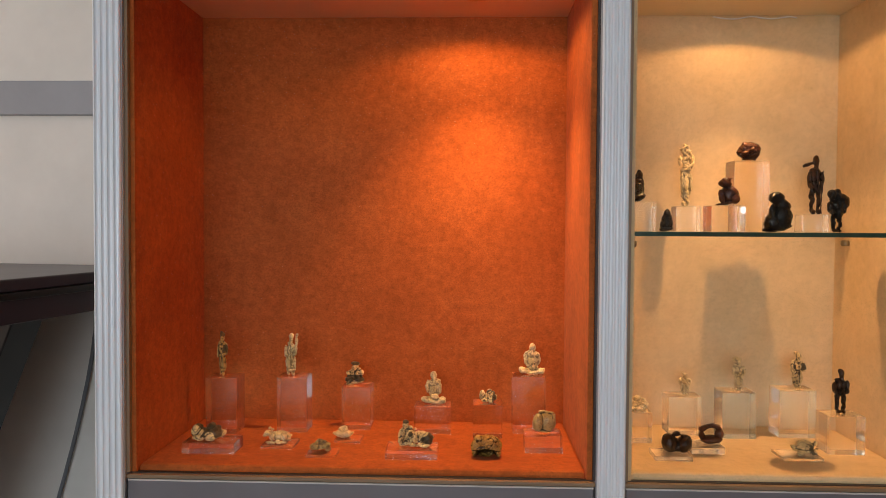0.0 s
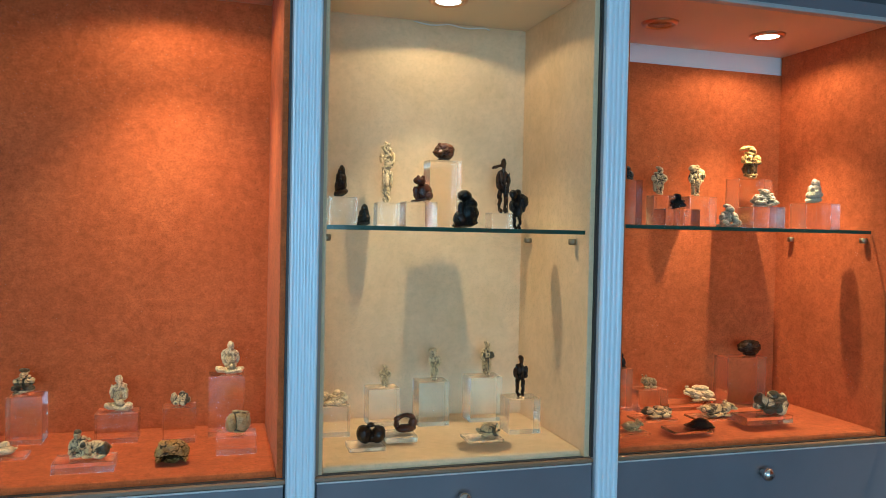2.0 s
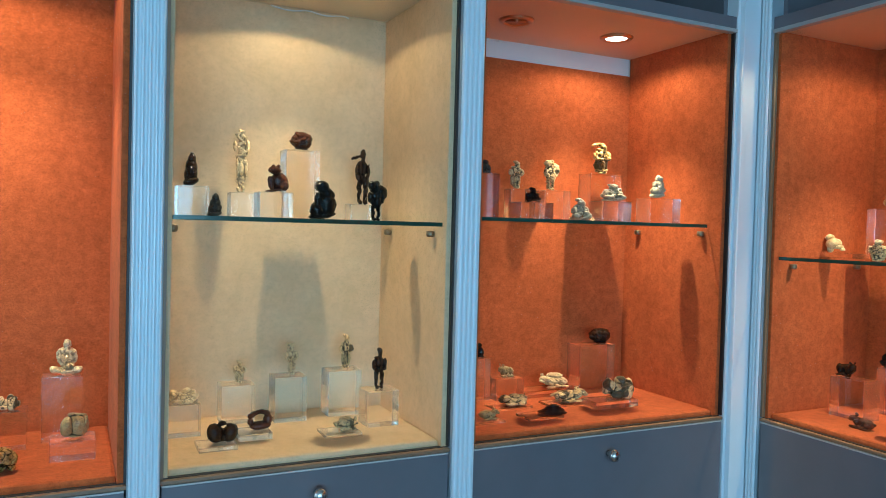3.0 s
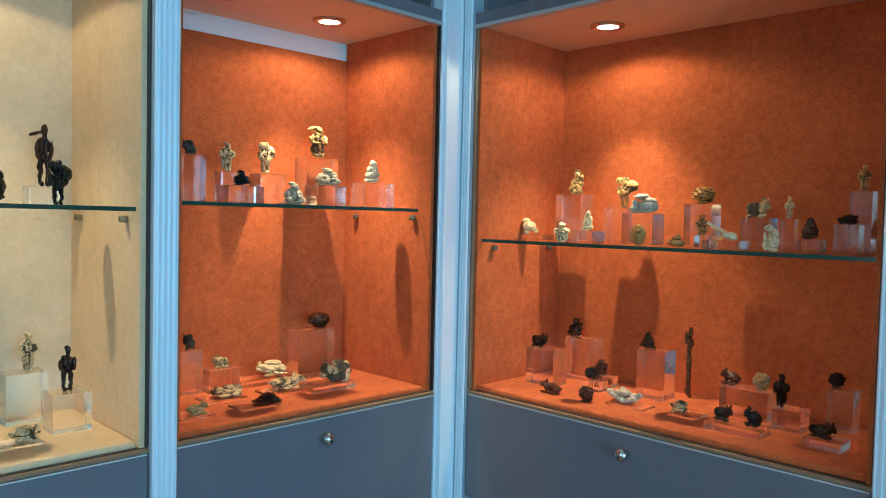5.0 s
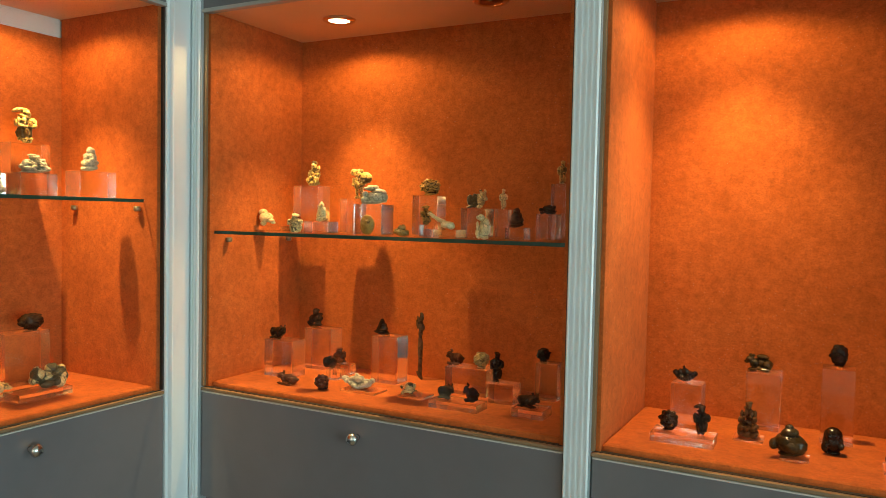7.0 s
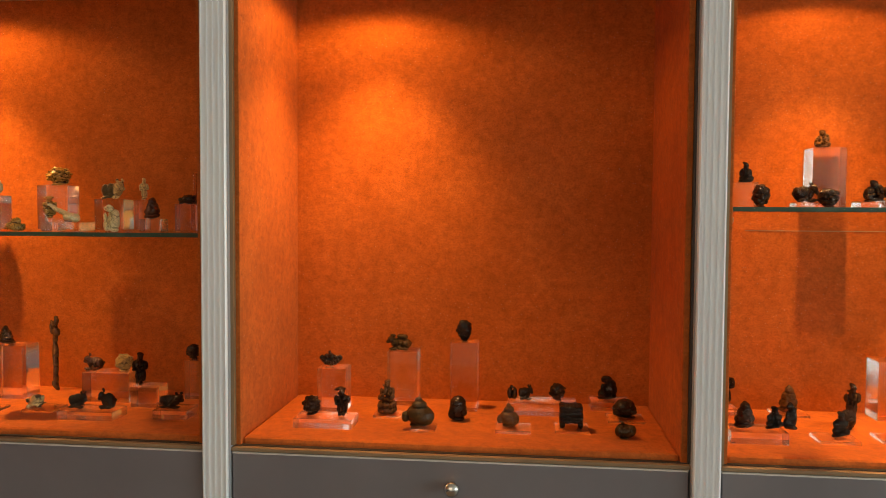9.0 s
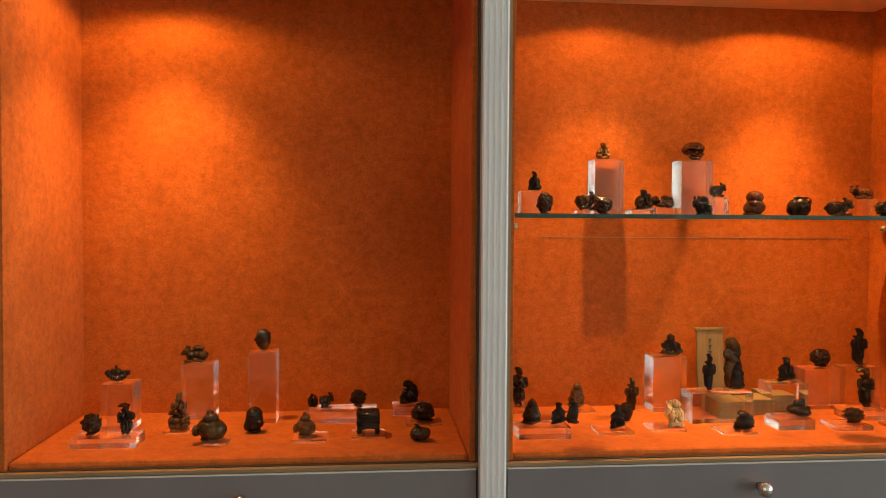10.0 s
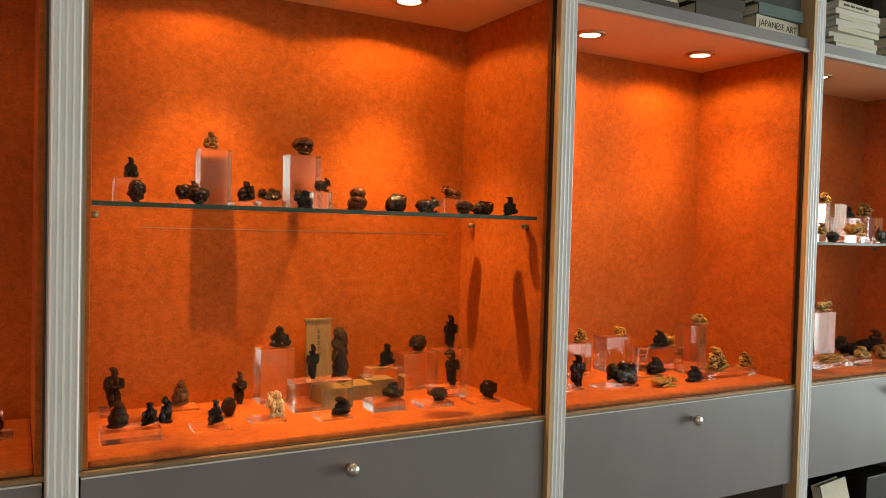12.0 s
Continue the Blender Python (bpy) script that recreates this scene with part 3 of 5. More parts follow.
def forms(kind, j):
    """Ellipsoids (x, y, z, rx, ry, rz) that a carving is built up from; the front is -y, the height about 1."""
    if kind == "slender":
        e = [(0.01 * math.sin(k), 0, 0.06 + 0.047 * k, 0.30 - 0.006 * abs(k - 9), 0.28, 0.05) for k in range(15)]
        return e + [(0, -0.06, 0.03, 0.38, 0.34, 0.035), (0.06, 0, 0.80, 0.44, 0.34, 0.075), (-0.36, -0.12, 0.84, 0.16, 0.22, 0.07), (0.1, -0.04, 0.925, 0.30, 0.32, 0.065), (-0.2, -0.16, 0.9, 0.2, 0.2, 0.035), (0.1, 0, 0.98, 0.20, 0.22, 0.03)]
    if kind == "robed":
        e = [(-0.05, -0.02, 0.955, 0.30, 0.27, 0.032), (-0.24, -0.06, 0.925, 0.18, 0.20, 0.03), (0.03, 0, 0.985, 0.20, 0.20, 0.028), (0.07, -0.12, 0.895, 0.23, 0.23, 0.048), (0.26, -0.2, 0.89, 0.07, 0.09, 0.02),
             (0, 0, 0.845, 0.34, 0.28, 0.028), (0, 0.02, 0.79, 0.42, 0.30, 0.055), (-0.37, -0.08, 0.74, 0.13, 0.20, 0.10), (0.37, -0.06, 0.72, 0.13, 0.20, 0.12), (-0.12, -0.29, 0.70, 0.27, 0.10, 0.032),
             (0.18, -0.29, 0.66, 0.24, 0.10, 0.032), (0, 0, 0.60, 0.37, 0.29, 0.026), (0, 0, 0.52, 0.36, 0.27, 0.075), (0, 0.03, 0.36, 0.33, 0.25, 0.15), (-0.05, -0.24, 0.37, 0.18, 0.10, 0.11),
             (-0.27, -0.1, 0.38, 0.10, 0.18, 0.17), (0.25, -0.1, 0.36, 0.11, 0.18, 0.17), (0, 0, 0.20, 0.27, 0.22, 0.10), (0, 0, 0.105, 0.29, 0.25, 0.026), (-0.14, -0.1, 0.035, 0.13, 0.20, 0.045), (0.14, -0.1, 0.035, 0.13, 0.20, 0.045), (0, 0.02, 0.5, 0.25, 0.2, 0.44)]
        return e
    if kind in ("stand", "raised", "pole", "pack", "legs"):
        e = [(-0.14, -0.12, 0.035, 0.12, 0.17, 0.045), (0.14, -0.10, 0.035, 0.12, 0.17, 0.045), (0, 0, 0.11, 0.34, 0.26, 0.05)]
        e += [(0.20 * math.cos(q * 1.05), 0.15 * math.sin(q * 1.05), 0.27 + 0.02 * (q % 2), 0.16, 0.15, 0.19) for q in range(6)]
        e += [(0, -0.01, 0.46, 0.31, 0.25, 0.042), (0.09, -0.25, 0.43, 0.07, 0.06, 0.07), (0, 0.02, 0.59, 0.27, 0.21, 0.13), (-0.11, -0.13, 0.61, 0.14, 0.11, 0.11), (0.12, -0.12, 0.62, 0.13, 0.11, 0.11),
              (-0.33, -0.06, 0.57, 0.12, 0.16, 0.15), (0.34, -0.04, 0.58, 0.12, 0.16, 0.14), (-0.28, -0.2, 0.46, 0.11, 0.11, 0.07), (0.27, -0.2, 0.49, 0.11, 0.11, 0.06), (0.02, -0.27, 0.53, 0.10, 0.08, 0.045),
              (0, 0.02, 0.715, 0.29, 0.2, 0.06), (0.02, -0.07, 0.84, 0.15, 0.16, 0.10), (0.02, 0.01, 0.915, 0.175, 0.18, 0.07), (0.01, -0.19, 0.77, 0.08, 0.06, 0.06), (0.02, -0.23, 0.85, 0.045, 0.05, 0.03)]
        if kind in ("pole", "pack", "legs"):
            e = [q for q in e if not 0.1 < q[2] < 0.4] + [(0, 0, 0.44, 0.26, 0.22, 0.09)]
            e += [(a * (0.17 + 0.02 * (k % 2)), -0.03 * (k % 3), 0.08 + 0.07 * k, 0.095 + 0.012 * k, 0.13, 0.06) for k in range(5) for a in (-1, 1)]
        if kind == "pole":
            e += [(-0.66 + 0.052 * k, -0.16 + 0.008 * k, 0.795 + 0.006 * k, 0.06, 0.055, 0.03) for k in range(17)]
            e += [(0.30 - 0.004 * k, -0.24, 0.70 - 0.048 * k, 0.045, 0.045, 0.035) for k in range(15)]
        if kind == "pack":
            e += [(0.24, 0.14, 0.70, 0.34, 0.32, 0.22), (-0.22, -0.14, 0.86, 0.2, 0.2, 0.12), (0, -0.2, 0.44, 0.22, 0.16, 0.14)]
        if kind == "raised":
            e += [(0.38, 0, 0.80, 0.10, 0.10, 0.14), (0.40, 0, 0.93, 0.12, 0.12, 0.05)]
        if kind in ("stand", "pack"):
            e = [(x * (0.58 + 0.5 * min(z, 0.8)), y, z, a * (0.62 + 0.45 * min(z, 0.8)), b, c) for x, y, z, a, b, c in e]
        if kind == "stand" and j % 3 == 0:
            e += [(-0.18, 0.08, 0.92, 0.2, 0.18, 0.06)]
        return e
    if kind in ("sit", "lotus", "cone", "crouch", "podium"):
        e = [(0, 0, 0.08, 0.47, 0.38, 0.085), (-0.29, -0.2, 0.20, 0.20, 0.2, 0.14), (0.29, -0.18, 0.21, 0.20, 0.2, 0.15), (0.02, -0.31, 0.12, 0.26, 0.10, 0.07), (0, 0.05, 0.40, 0.30, 0.27, 0.22),
             (-0.11, -0.16, 0.46, 0.15, 0.13, 0.16), (0.13, -0.15, 0.47, 0.14, 0.13, 0.16), (-0.31, -0.08, 0.45, 0.13, 0.17, 0.18), (0.32, -0.05, 0.47, 0.13, 0.17, 0.17), (0, 0.02, 0.63, 0.31, 0.24, 0.09),
             (-0.16, -0.29, 0.32, 0.12, 0.10, 0.07), (0.15, -0.29, 0.34, 0.12, 0.10, 0.07), (0.01, -0.10, 0.79, 0.19, 0.19, 0.14), (0.01, -0.02, 0.90, 0.21, 0.21, 0.09), (0, -0.27, 0.71, 0.09, 0.07, 0.07), (0, -0.3, 0.80, 0.05, 0.05, 0.04)]
        if kind == "lotus":
            e = [(0, 0, 0.09, 0.50, 0.40, 0.10), (-0.3, -0.2, 0.16, 0.19, 0.2, 0.10), (0.3, -0.2, 0.15, 0.19, 0.2, 0.10), (0, 0.03, 0.46, 0.29, 0.24, 0.27), (0, 0, 0.64, 0.28, 0.22, 0.12),
                 (-0.24, -0.03, 0.50, 0.08, 0.12, 0.22), (0.23, -0.03, 0.50, 0.08, 0.12, 0.22), (0, -0.05, 0.85, 0.14, 0.16, 0.15), (0, -0.12, 0.72, 0.07, 0.08, 0.12), (0.05, -0.22, 0.25, 0.18, 0.12, 0.08)]
        if kind == "cone":
            e += [(0, 0, 0.72, 0.13, 0.13, 0.16), (0, 0, 0.92, 0.07, 0.07, 0.12), (0.36, -0.05, 0.36, 0.12, 0.12, 0.1)]
        if kind == "crouch":
            e = [(0.08, 0.05, 0.36, 0.34, 0.34, 0.36), (-0.22, -0.08, 0.22, 0.22, 0.24, 0.23), (0, 0, 0.09, 0.45, 0.32, 0.10), (-0.06, -0.05, 0.80, 0.23, 0.24, 0.16),
                 (-0.22, -0.14, 0.80, 0.12, 0.13, 0.09), (-0.25, -0.2, 0.47, 0.10, 0.10, 0.22), (0.14, 0.04, 0.62, 0.26, 0.26, 0.18)]
        if kind == "podium":
            e = [(x, y, z * 0.64 + 0.34, rx * 0.8, ry * 0.8, rz * 0.64) for x, y, z, rx, ry, rz in e]
            e += [(0.3 * a, 0.3 * b, z, 0.20, 0.20, 0.10) for a in (-1, 0, 1) for b in (-1, 0, 1) for z in (0.1, 0.24)]
        if kind == "sit" and j % 2:
            e += [(0.3, -0.02, 0.68, 0.14, 0.14, 0.12), (-0.34, 0, 0.3, 0.14, 0.16, 0.16)]
        return e
    if kind == "animal":
        e = [(0.06, 0, 0.42, 0.36, 0.30, 0.34), (0.28, -0.06, 0.38, 0.22, 0.28, 0.34), (-0.16, -0.08, 0.42, 0.20, 0.26, 0.34), (-0.32, -0.12, 0.62, 0.19, 0.20, 0.24), (-0.45, -0.17, 0.50, 0.10, 0.12, 0.12),
             (-0.24, -0.28, 0.10, 0.20, 0.10, 0.10), (0.22, -0.28, 0.10, 0.22, 0.11, 0.10), (0.02, -0.30, 0.17, 0.10, 0.08, 0.14), (-0.34, 0.05, 0.87, 0.07, 0.06, 0.10), (-0.20, -0.08, 0.87, 0.07, 0.06, 0.10),
             (-0.36, -0.30, 0.68, 0.07, 0.05, 0.06)]
        e += [(0.46 - 0.09 * q, 0.08 - 0.05 * q, 0.40 + 0.13 * q - 0.02 * q * q, 0.08, 0.08, 0.10) for q in range(5)]
        if j % 3 == 1:
            e += [(0.1, 0.02, 0.80, 0.24, 0.20, 0.18)]
        if j % 3 == 2:
            e = [(-x, y, z, a, b, c) for x, y, z, a, b, c in e]
        return e
    if kind == "frog":
        return [(0.06, 0, 0.38, 0.38, 0.34, 0.36), (-0.12, -0.06, 0.78, 0.27, 0.26, 0.18), (-0.2, -0.16, 0.93, 0.08, 0.09, 0.07), (0.02, -0.16, 0.93, 0.08, 0.09, 0.07), (0.28, -0.2, 0.22, 0.2, 0.18, 0.2), (-0.28, -0.22, 0.3, 0.12, 0.12, 0.26), (0, 0, 0.06, 0.46, 0.34, 0.07)]
    if kind == "recline":
        return [(-0.05, 0, 0.36, 0.36, 0.32, 0.30), (-0.34, -0.05, 0.58, 0.16, 0.26, 0.32), (0.22, -0.04, 0.38, 0.24, 0.28, 0.34), (0.40, 0.05, 0.30, 0.12, 0.2, 0.26), (-0.2, -0.28, 0.2, 0.24, 0.14, 0.18), (0.12, -0.3, 0.2, 0.2, 0.14, 0.2), (0.05, 0.02, 0.72, 0.16, 0.22, 0.22), (0.3, -0.05, 0.66, 0.12, 0.2, 0.2), (-0.46, -0.05, 0.36, 0.07, 0.14, 0.2)]
    if kind in ("ball", "topball", "fruit"):
        e = [(0, 0, 0.5, 0.43, 0.40, 0.45), (0, 0, 0.06, 0.30, 0.28, 0.07)]
        for q in range(26):
            h = 1 - 2 * (q + 0.5) / 26
            r = 0.35 * math.sqrt(1 - h * h)
            e.append((r * math.cos(2.4 * q + j), r * math.sin(2.4 * q + j), 0.5 + 0.36 * h, 0.13 + 0.03 * (q % 3), 0.12, 0.09 + 0.04 * (q % 2)))
        if kind == "topball":
            e = [(0, 0, 0.08, 0.48, 0.42, 0.09), (0, 0, 0.36, 0.40, 0.38, 0.30), (0, -0.02, 0.73, 0.36, 0.35, 0.27), (0, -0.22, 0.48, 0.30, 0.2, 0.18)]
        if kind == "fruit":
            e = [(0.12, 0, 0.46, 0.36, 0.36, 0.46), (-0.22, -0.04, 0.44, 0.27, 0.3, 0.42), (0.2, -0.1, 0.90, 0.24, 0.06, 0.05), (0.38, -0.14, 0.62, 0.06, 0.08, 0.3), (-0.1, -0.05, 0.93, 0.14, 0.06, 0.06), (0, 0, 0.06, 0.32, 0.26, 0.07)]
        return e
    if kind == "coil":
        return [(0.36 * math.cos(a), 0.3 * math.sin(a), 0.22 + 0.022 * k, 0.15, 0.14, 0.22) for k, a in enumerate([q * 0.45 for q in range(15)])] + [(0.18 * math.cos(q * 0.6), 0.15 * math.sin(q * 0.6), 0.62, 0.12, 0.12, 0.2) for q in range(10)] + [(0, -0.05, 0.84, 0.16, 0.12, 0.16)]
    if kind in ("dish", "boat", "hat"):
        e = [(0, 0, 0.34, 0.5, 0.40, 0.34), (0, 0, 0.70, 0.26, 0.22, 0.28), (0.10, -0.05, 0.88, 0.10, 0.10, 0.12), (-0.42, 0, 0.40, 0.10, 0.12, 0.14), (0.42, 0, 0.42, 0.10, 0.12, 0.14)]
        if kind == "boat":
            e = [(-0.46 + 0.115 * k, 0, 0.22 + 0.34 * (abs(k - 4) / 4) ** 2, 0.12, 0.24 * (1.25 - abs(k - 4) / 5), 0.20) for k in range(9)] + [(0.0, 0, 0.62, 0.20, 0.16, 0.24), (0.24, 0, 0.56, 0.12, 0.12, 0.16), (-0.2, 0, 0.58, 0.10, 0.12, 0.2), (-0.05, 0, 0.86, 0.08, 0.08, 0.14)]
        if kind == "hat":
            e = [(0, 0, 0.10 + 0.1 * k, 0.5 * (1 - k / 10.5), 0.42 * (1 - k / 10.5), 0.12) for k in range(9)] + [(0.1, -0.1, 0.9, 0.1, 0.1, 0.08)]
        return e
    if kind == "mask":
        return [(0, 0.02, 0.40, 0.48, 0.40, 0.44), (-0.3, -0.05, 0.16, 0.17, 0.36, 0.15), (0.3, -0.05, 0.16, 0.17, 0.36, 0.15), (0, -0.2, 0.60, 0.30, 0.2, 0.22), (0.05, -0.3, 0.52, 0.10, 0.14, 0.10), (-0.2, -0.16, 0.74, 0.16, 0.16, 0.12), (0.24, -0.14, 0.70, 0.16, 0.16, 0.12)]
    if kind == "relief":
        return [(-0.34 + 0.17 * k, -0.05 - 0.10 * (2 - abs(k - 2)), 0.50, 0.15, 0.10, 0.36) for k in range(5)] + [(0, -0.24, 0.62, 0.34, 0.12, 0.30), (0, -0.42, 0.56, 0.08, 0.12, 0.16), (-0.2, -0.34, 0.74, 0.14, 0.07, 0.06), (0.2, -0.34, 0.74, 0.14, 0.07, 0.06), (0, 0.05, 0.84, 0.30, 0.12, 0.12), (-0.44, 0, 0.2, 0.08, 0.10, 0.12), (0.44, 0, 0.2, 0.08, 0.10, 0.12)]
    if kind == "hood":
        return [(0, 0, 0.12, 0.46, 0.40, 0.14), (0, 0, 0.34, 0.42, 0.36, 0.26), (0.02, 0, 0.58, 0.34, 0.30, 0.24), (0.02, -0.04, 0.80, 0.22, 0.22, 0.17), (0, -0.24, 0.42, 0.24, 0.14, 0.18), (0.03, 0, 0.93, 0.12, 0.12, 0.08)]
    if kind == "pair":
        return [(-0.24, 0, 0.42, 0.28, 0.34, 0.40), (0.26, -0.04, 0.40, 0.26, 0.32, 0.38), (-0.05, -0.05, 0.82, 0.16, 0.12, 0.12), (0.05, 0.05, 0.3, 0.3, 0.3, 0.28), (0.2, -0.1, 0.76, 0.12, 0.1, 0.08)]
    if kind == "ring":
        return [(0.40 * math.cos(a), 0.02, 0.46 + 0.42 * math.sin(a), 0.13, 0.16, 0.12) for a in [0.26 * q for q in range(3, 11)]] + [(0, 0, 0.22, 0.46, 0.32, 0.22), (-0.38, 0, 0.42, 0.13, 0.18, 0.2), (0.30, 0, 0.5, 0.20, 0.2, 0.24)]
    if kind == "turtle":
        return [(0.02, 0, 0.44, 0.38, 0.34, 0.40), (0.02, 0, 0.22, 0.44, 0.40, 0.14), (-0.44, -0.06, 0.42, 0.11, 0.12, 0.17), (-0.28, -0.28, 0.14, 0.12, 0.12, 0.14), (0.30, -0.28, 0.14, 0.12, 0.12, 0.14), (0.46, 0, 0.3, 0.07, 0.06, 0.08), (0.4, -0.1, 0.66, 0.1, 0.08, 0.18)]
    if kind == "bird":
        return [(0, 0, 0.45, 0.32, 0.22, 0.26), (-0.24, 0, 0.74, 0.16, 0.15, 0.18), (-0.40, 0, 0.74, 0.08, 0.05, 0.06), (0.28, 0, 0.28, 0.2, 0.12, 0.10), (0.42, 0, 0.16, 0.12, 0.08, 0.08), (-0.12, -0.05, 0.14, 0.12, 0.12, 0.14)]
    if kind == "disc":
        return [(0, 0, 0.5, 0.50, 0.16, 0.48), (0, -0.12, 0.5, 0.26, 0.10, 0.24), (0.1, -0.14, 0.62, 0.12, 0.1, 0.1)]
    if kind == "fish":
        return [(-0.46 + 0.1 * k, 0, 0.86 - 0.085 * k, 0.09, 0.05 + 0.012 * k, 0.07 + 0.012 * k) for k in range(9)] + [(0.26, 0, 0.26, 0.24, 0.18, 0.22), (0.42, 0, 0.16, 0.1, 0.1, 0.12)]
    if kind == "pot":
        return [(0.05, 0, 0.34, 0.43, 0.40, 0.34), (0.02, 0, 0.68, 0.24, 0.22, 0.18), (0, 0, 0.86, 0.11, 0.11, 0.12), (-0.40, -0.08, 0.30, 0.14, 0.16, 0.20), (0.1, -0.3, 0.3, 0.2, 0.14, 0.16), (0, 0, 0.05, 0.3, 0.28, 0.06)]
    if kind == "cube":
        e = [(0.17 * a, 0.16 * b, z, 0.15, 0.15, 0.13) for a in range(-2, 3) for b in range(-2, 3) for z in (0.32, 0.46, 0.60, 0.74, 0.87)]
        return e + [(0, 0, 0.58, 0.47, 0.46, 0.40)] + [(0.36 * a, 0.3 * b, 0.12, 0.13, 0.14, 0.16) for a in (-1, 1) for b in (-1, 1)]
    if kind == "dome":
        return [(0, 0.02, 0.42, 0.44, 0.42, 0.42), (0, 0.03, 0.66, 0.40, 0.38, 0.34), (-0.06, -0.27, 0.64, 0.22, 0.12, 0.20), (0.30, -0.2, 0.36, 0.17, 0.2, 0.16), (-0.28, -0.22, 0.30, 0.18, 0.18, 0.2), (0, 0, 0.08, 0.40, 0.36, 0.09)]
    if kind == "gourd":
        return [(0, 0, 0.42, 0.49, 0.46, 0.40), (-0.24, -0.12, 0.45, 0.26, 0.32, 0.36), (0.24, -0.12, 0.45, 0.25, 0.32, 0.36), (0, 0, 0.06, 0.34, 0.32, 0.07), (-0.16, -0.04, 0.84, 0.10, 0.10, 0.10), (-0.22, -0.1, 0.93, 0.15, 0.08, 0.05)]
    if kind == "skull":
        return [(0, 0.06, 0.60, 0.47, 0.48, 0.41), (0, -0.22, 0.36, 0.33, 0.26, 0.24), (0, -0.26, 0.12, 0.25, 0.20, 0.12), (-0.27, -0.26, 0.33, 0.12, 0.14, 0.08), (0.27, -0.26, 0.33, 0.12, 0.14, 0.08), (0, -0.34, 0.60, 0.33, 0.12, 0.07)]
    return [(0, 0, 0.08 + 0.1 * k, 0.44 - 0.03 * (k % 3), 0.16, 0.12) for k in range(9)] + [(0, -0.1, 0.9, 0.26, 0.14, 0.1), (-0.2, -0.12, 0.5, 0.2, 0.1, 0.12), (0.2, -0.12, 0.35, 0.18, 0.1, 0.12)]


CORE = {}


def core(kind, j):
    """The welded form of a carving, as vertices and faces."""
    if (kind, j) not in CORE:
        rnd = random.Random(kind + str(j))
        bm = bmesh.new()
        for x, y, z, a, b, c in forms(kind, j):
            k = [rnd.uniform(0.9, 1.1) for _ in range(3)]
            d = [rnd.uniform(-0.02, 0.02) for _ in range(3)]
            m = Matrix.Translation((x + d[0], y + d[1], z + d[2] * 0.5)) @ Matrix.Rotation(rnd.uniform(-0.25, 0.25), 4, "Y") @ Matrix.Diagonal((a * k[0], b * k[1], c * k[2], 1))
            bmesh.ops.create_icosphere(bm, subdivisions=2, radius=1, matrix=m)
        me = bpy.data.meshes.new("core")
        bm.to_mesh(me)
        bm.free()
        ob = new("carving_core", me)
        mod = ob.modifiers.new("weld", "REMESH")
        mod.mode, mod.voxel_size = "VOXEL", 0.021
        done = bpy.data.meshes.new_from_object(ob.evaluated_get(bpy.context.evaluated_depsgraph_get()))
        co = [v.co.copy() for v in done.vertices]
        no = [v.normal.copy() for v in done.vertices]
        fs = [tuple(p.vertices) for p in done.polygons]
        bpy.data.objects.remove(ob)
        bpy.data.meshes.remove(me)
        bpy.data.meshes.remove(done)
        ring = [[] for _ in co]
        for f in fs:
            for a, b in zip(f, f[1:] + f[:1]):
                ring[a].append(b)
        # concavity per vertex; later darkens the creases as painted shade
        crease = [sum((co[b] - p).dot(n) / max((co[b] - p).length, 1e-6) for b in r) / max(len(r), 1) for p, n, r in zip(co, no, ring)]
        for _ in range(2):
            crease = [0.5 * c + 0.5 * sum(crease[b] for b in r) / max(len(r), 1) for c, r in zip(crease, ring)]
        CORE[kind, j] = (co, no, fs, crease)
    return CORE[kind, j]


COUNT = [0]
FLAT = {"disc": 0.5, "fish": 0.5, "plank": 0.45, "mask": 0.75, "boat": 0.45, "bird": 0.8}
FIGURES = ("stand", "raised", "pack", "sit", "lotus", "hood")
FOLDED = ("stand", "raised", "lotus", "sit", "hood", "cone", "podium")
PLAIN = ("skull", "fruit", "topball", "fish", "disc", "hat", "pot", "bird", "pair", "ring", "cube", "dome", "gourd")


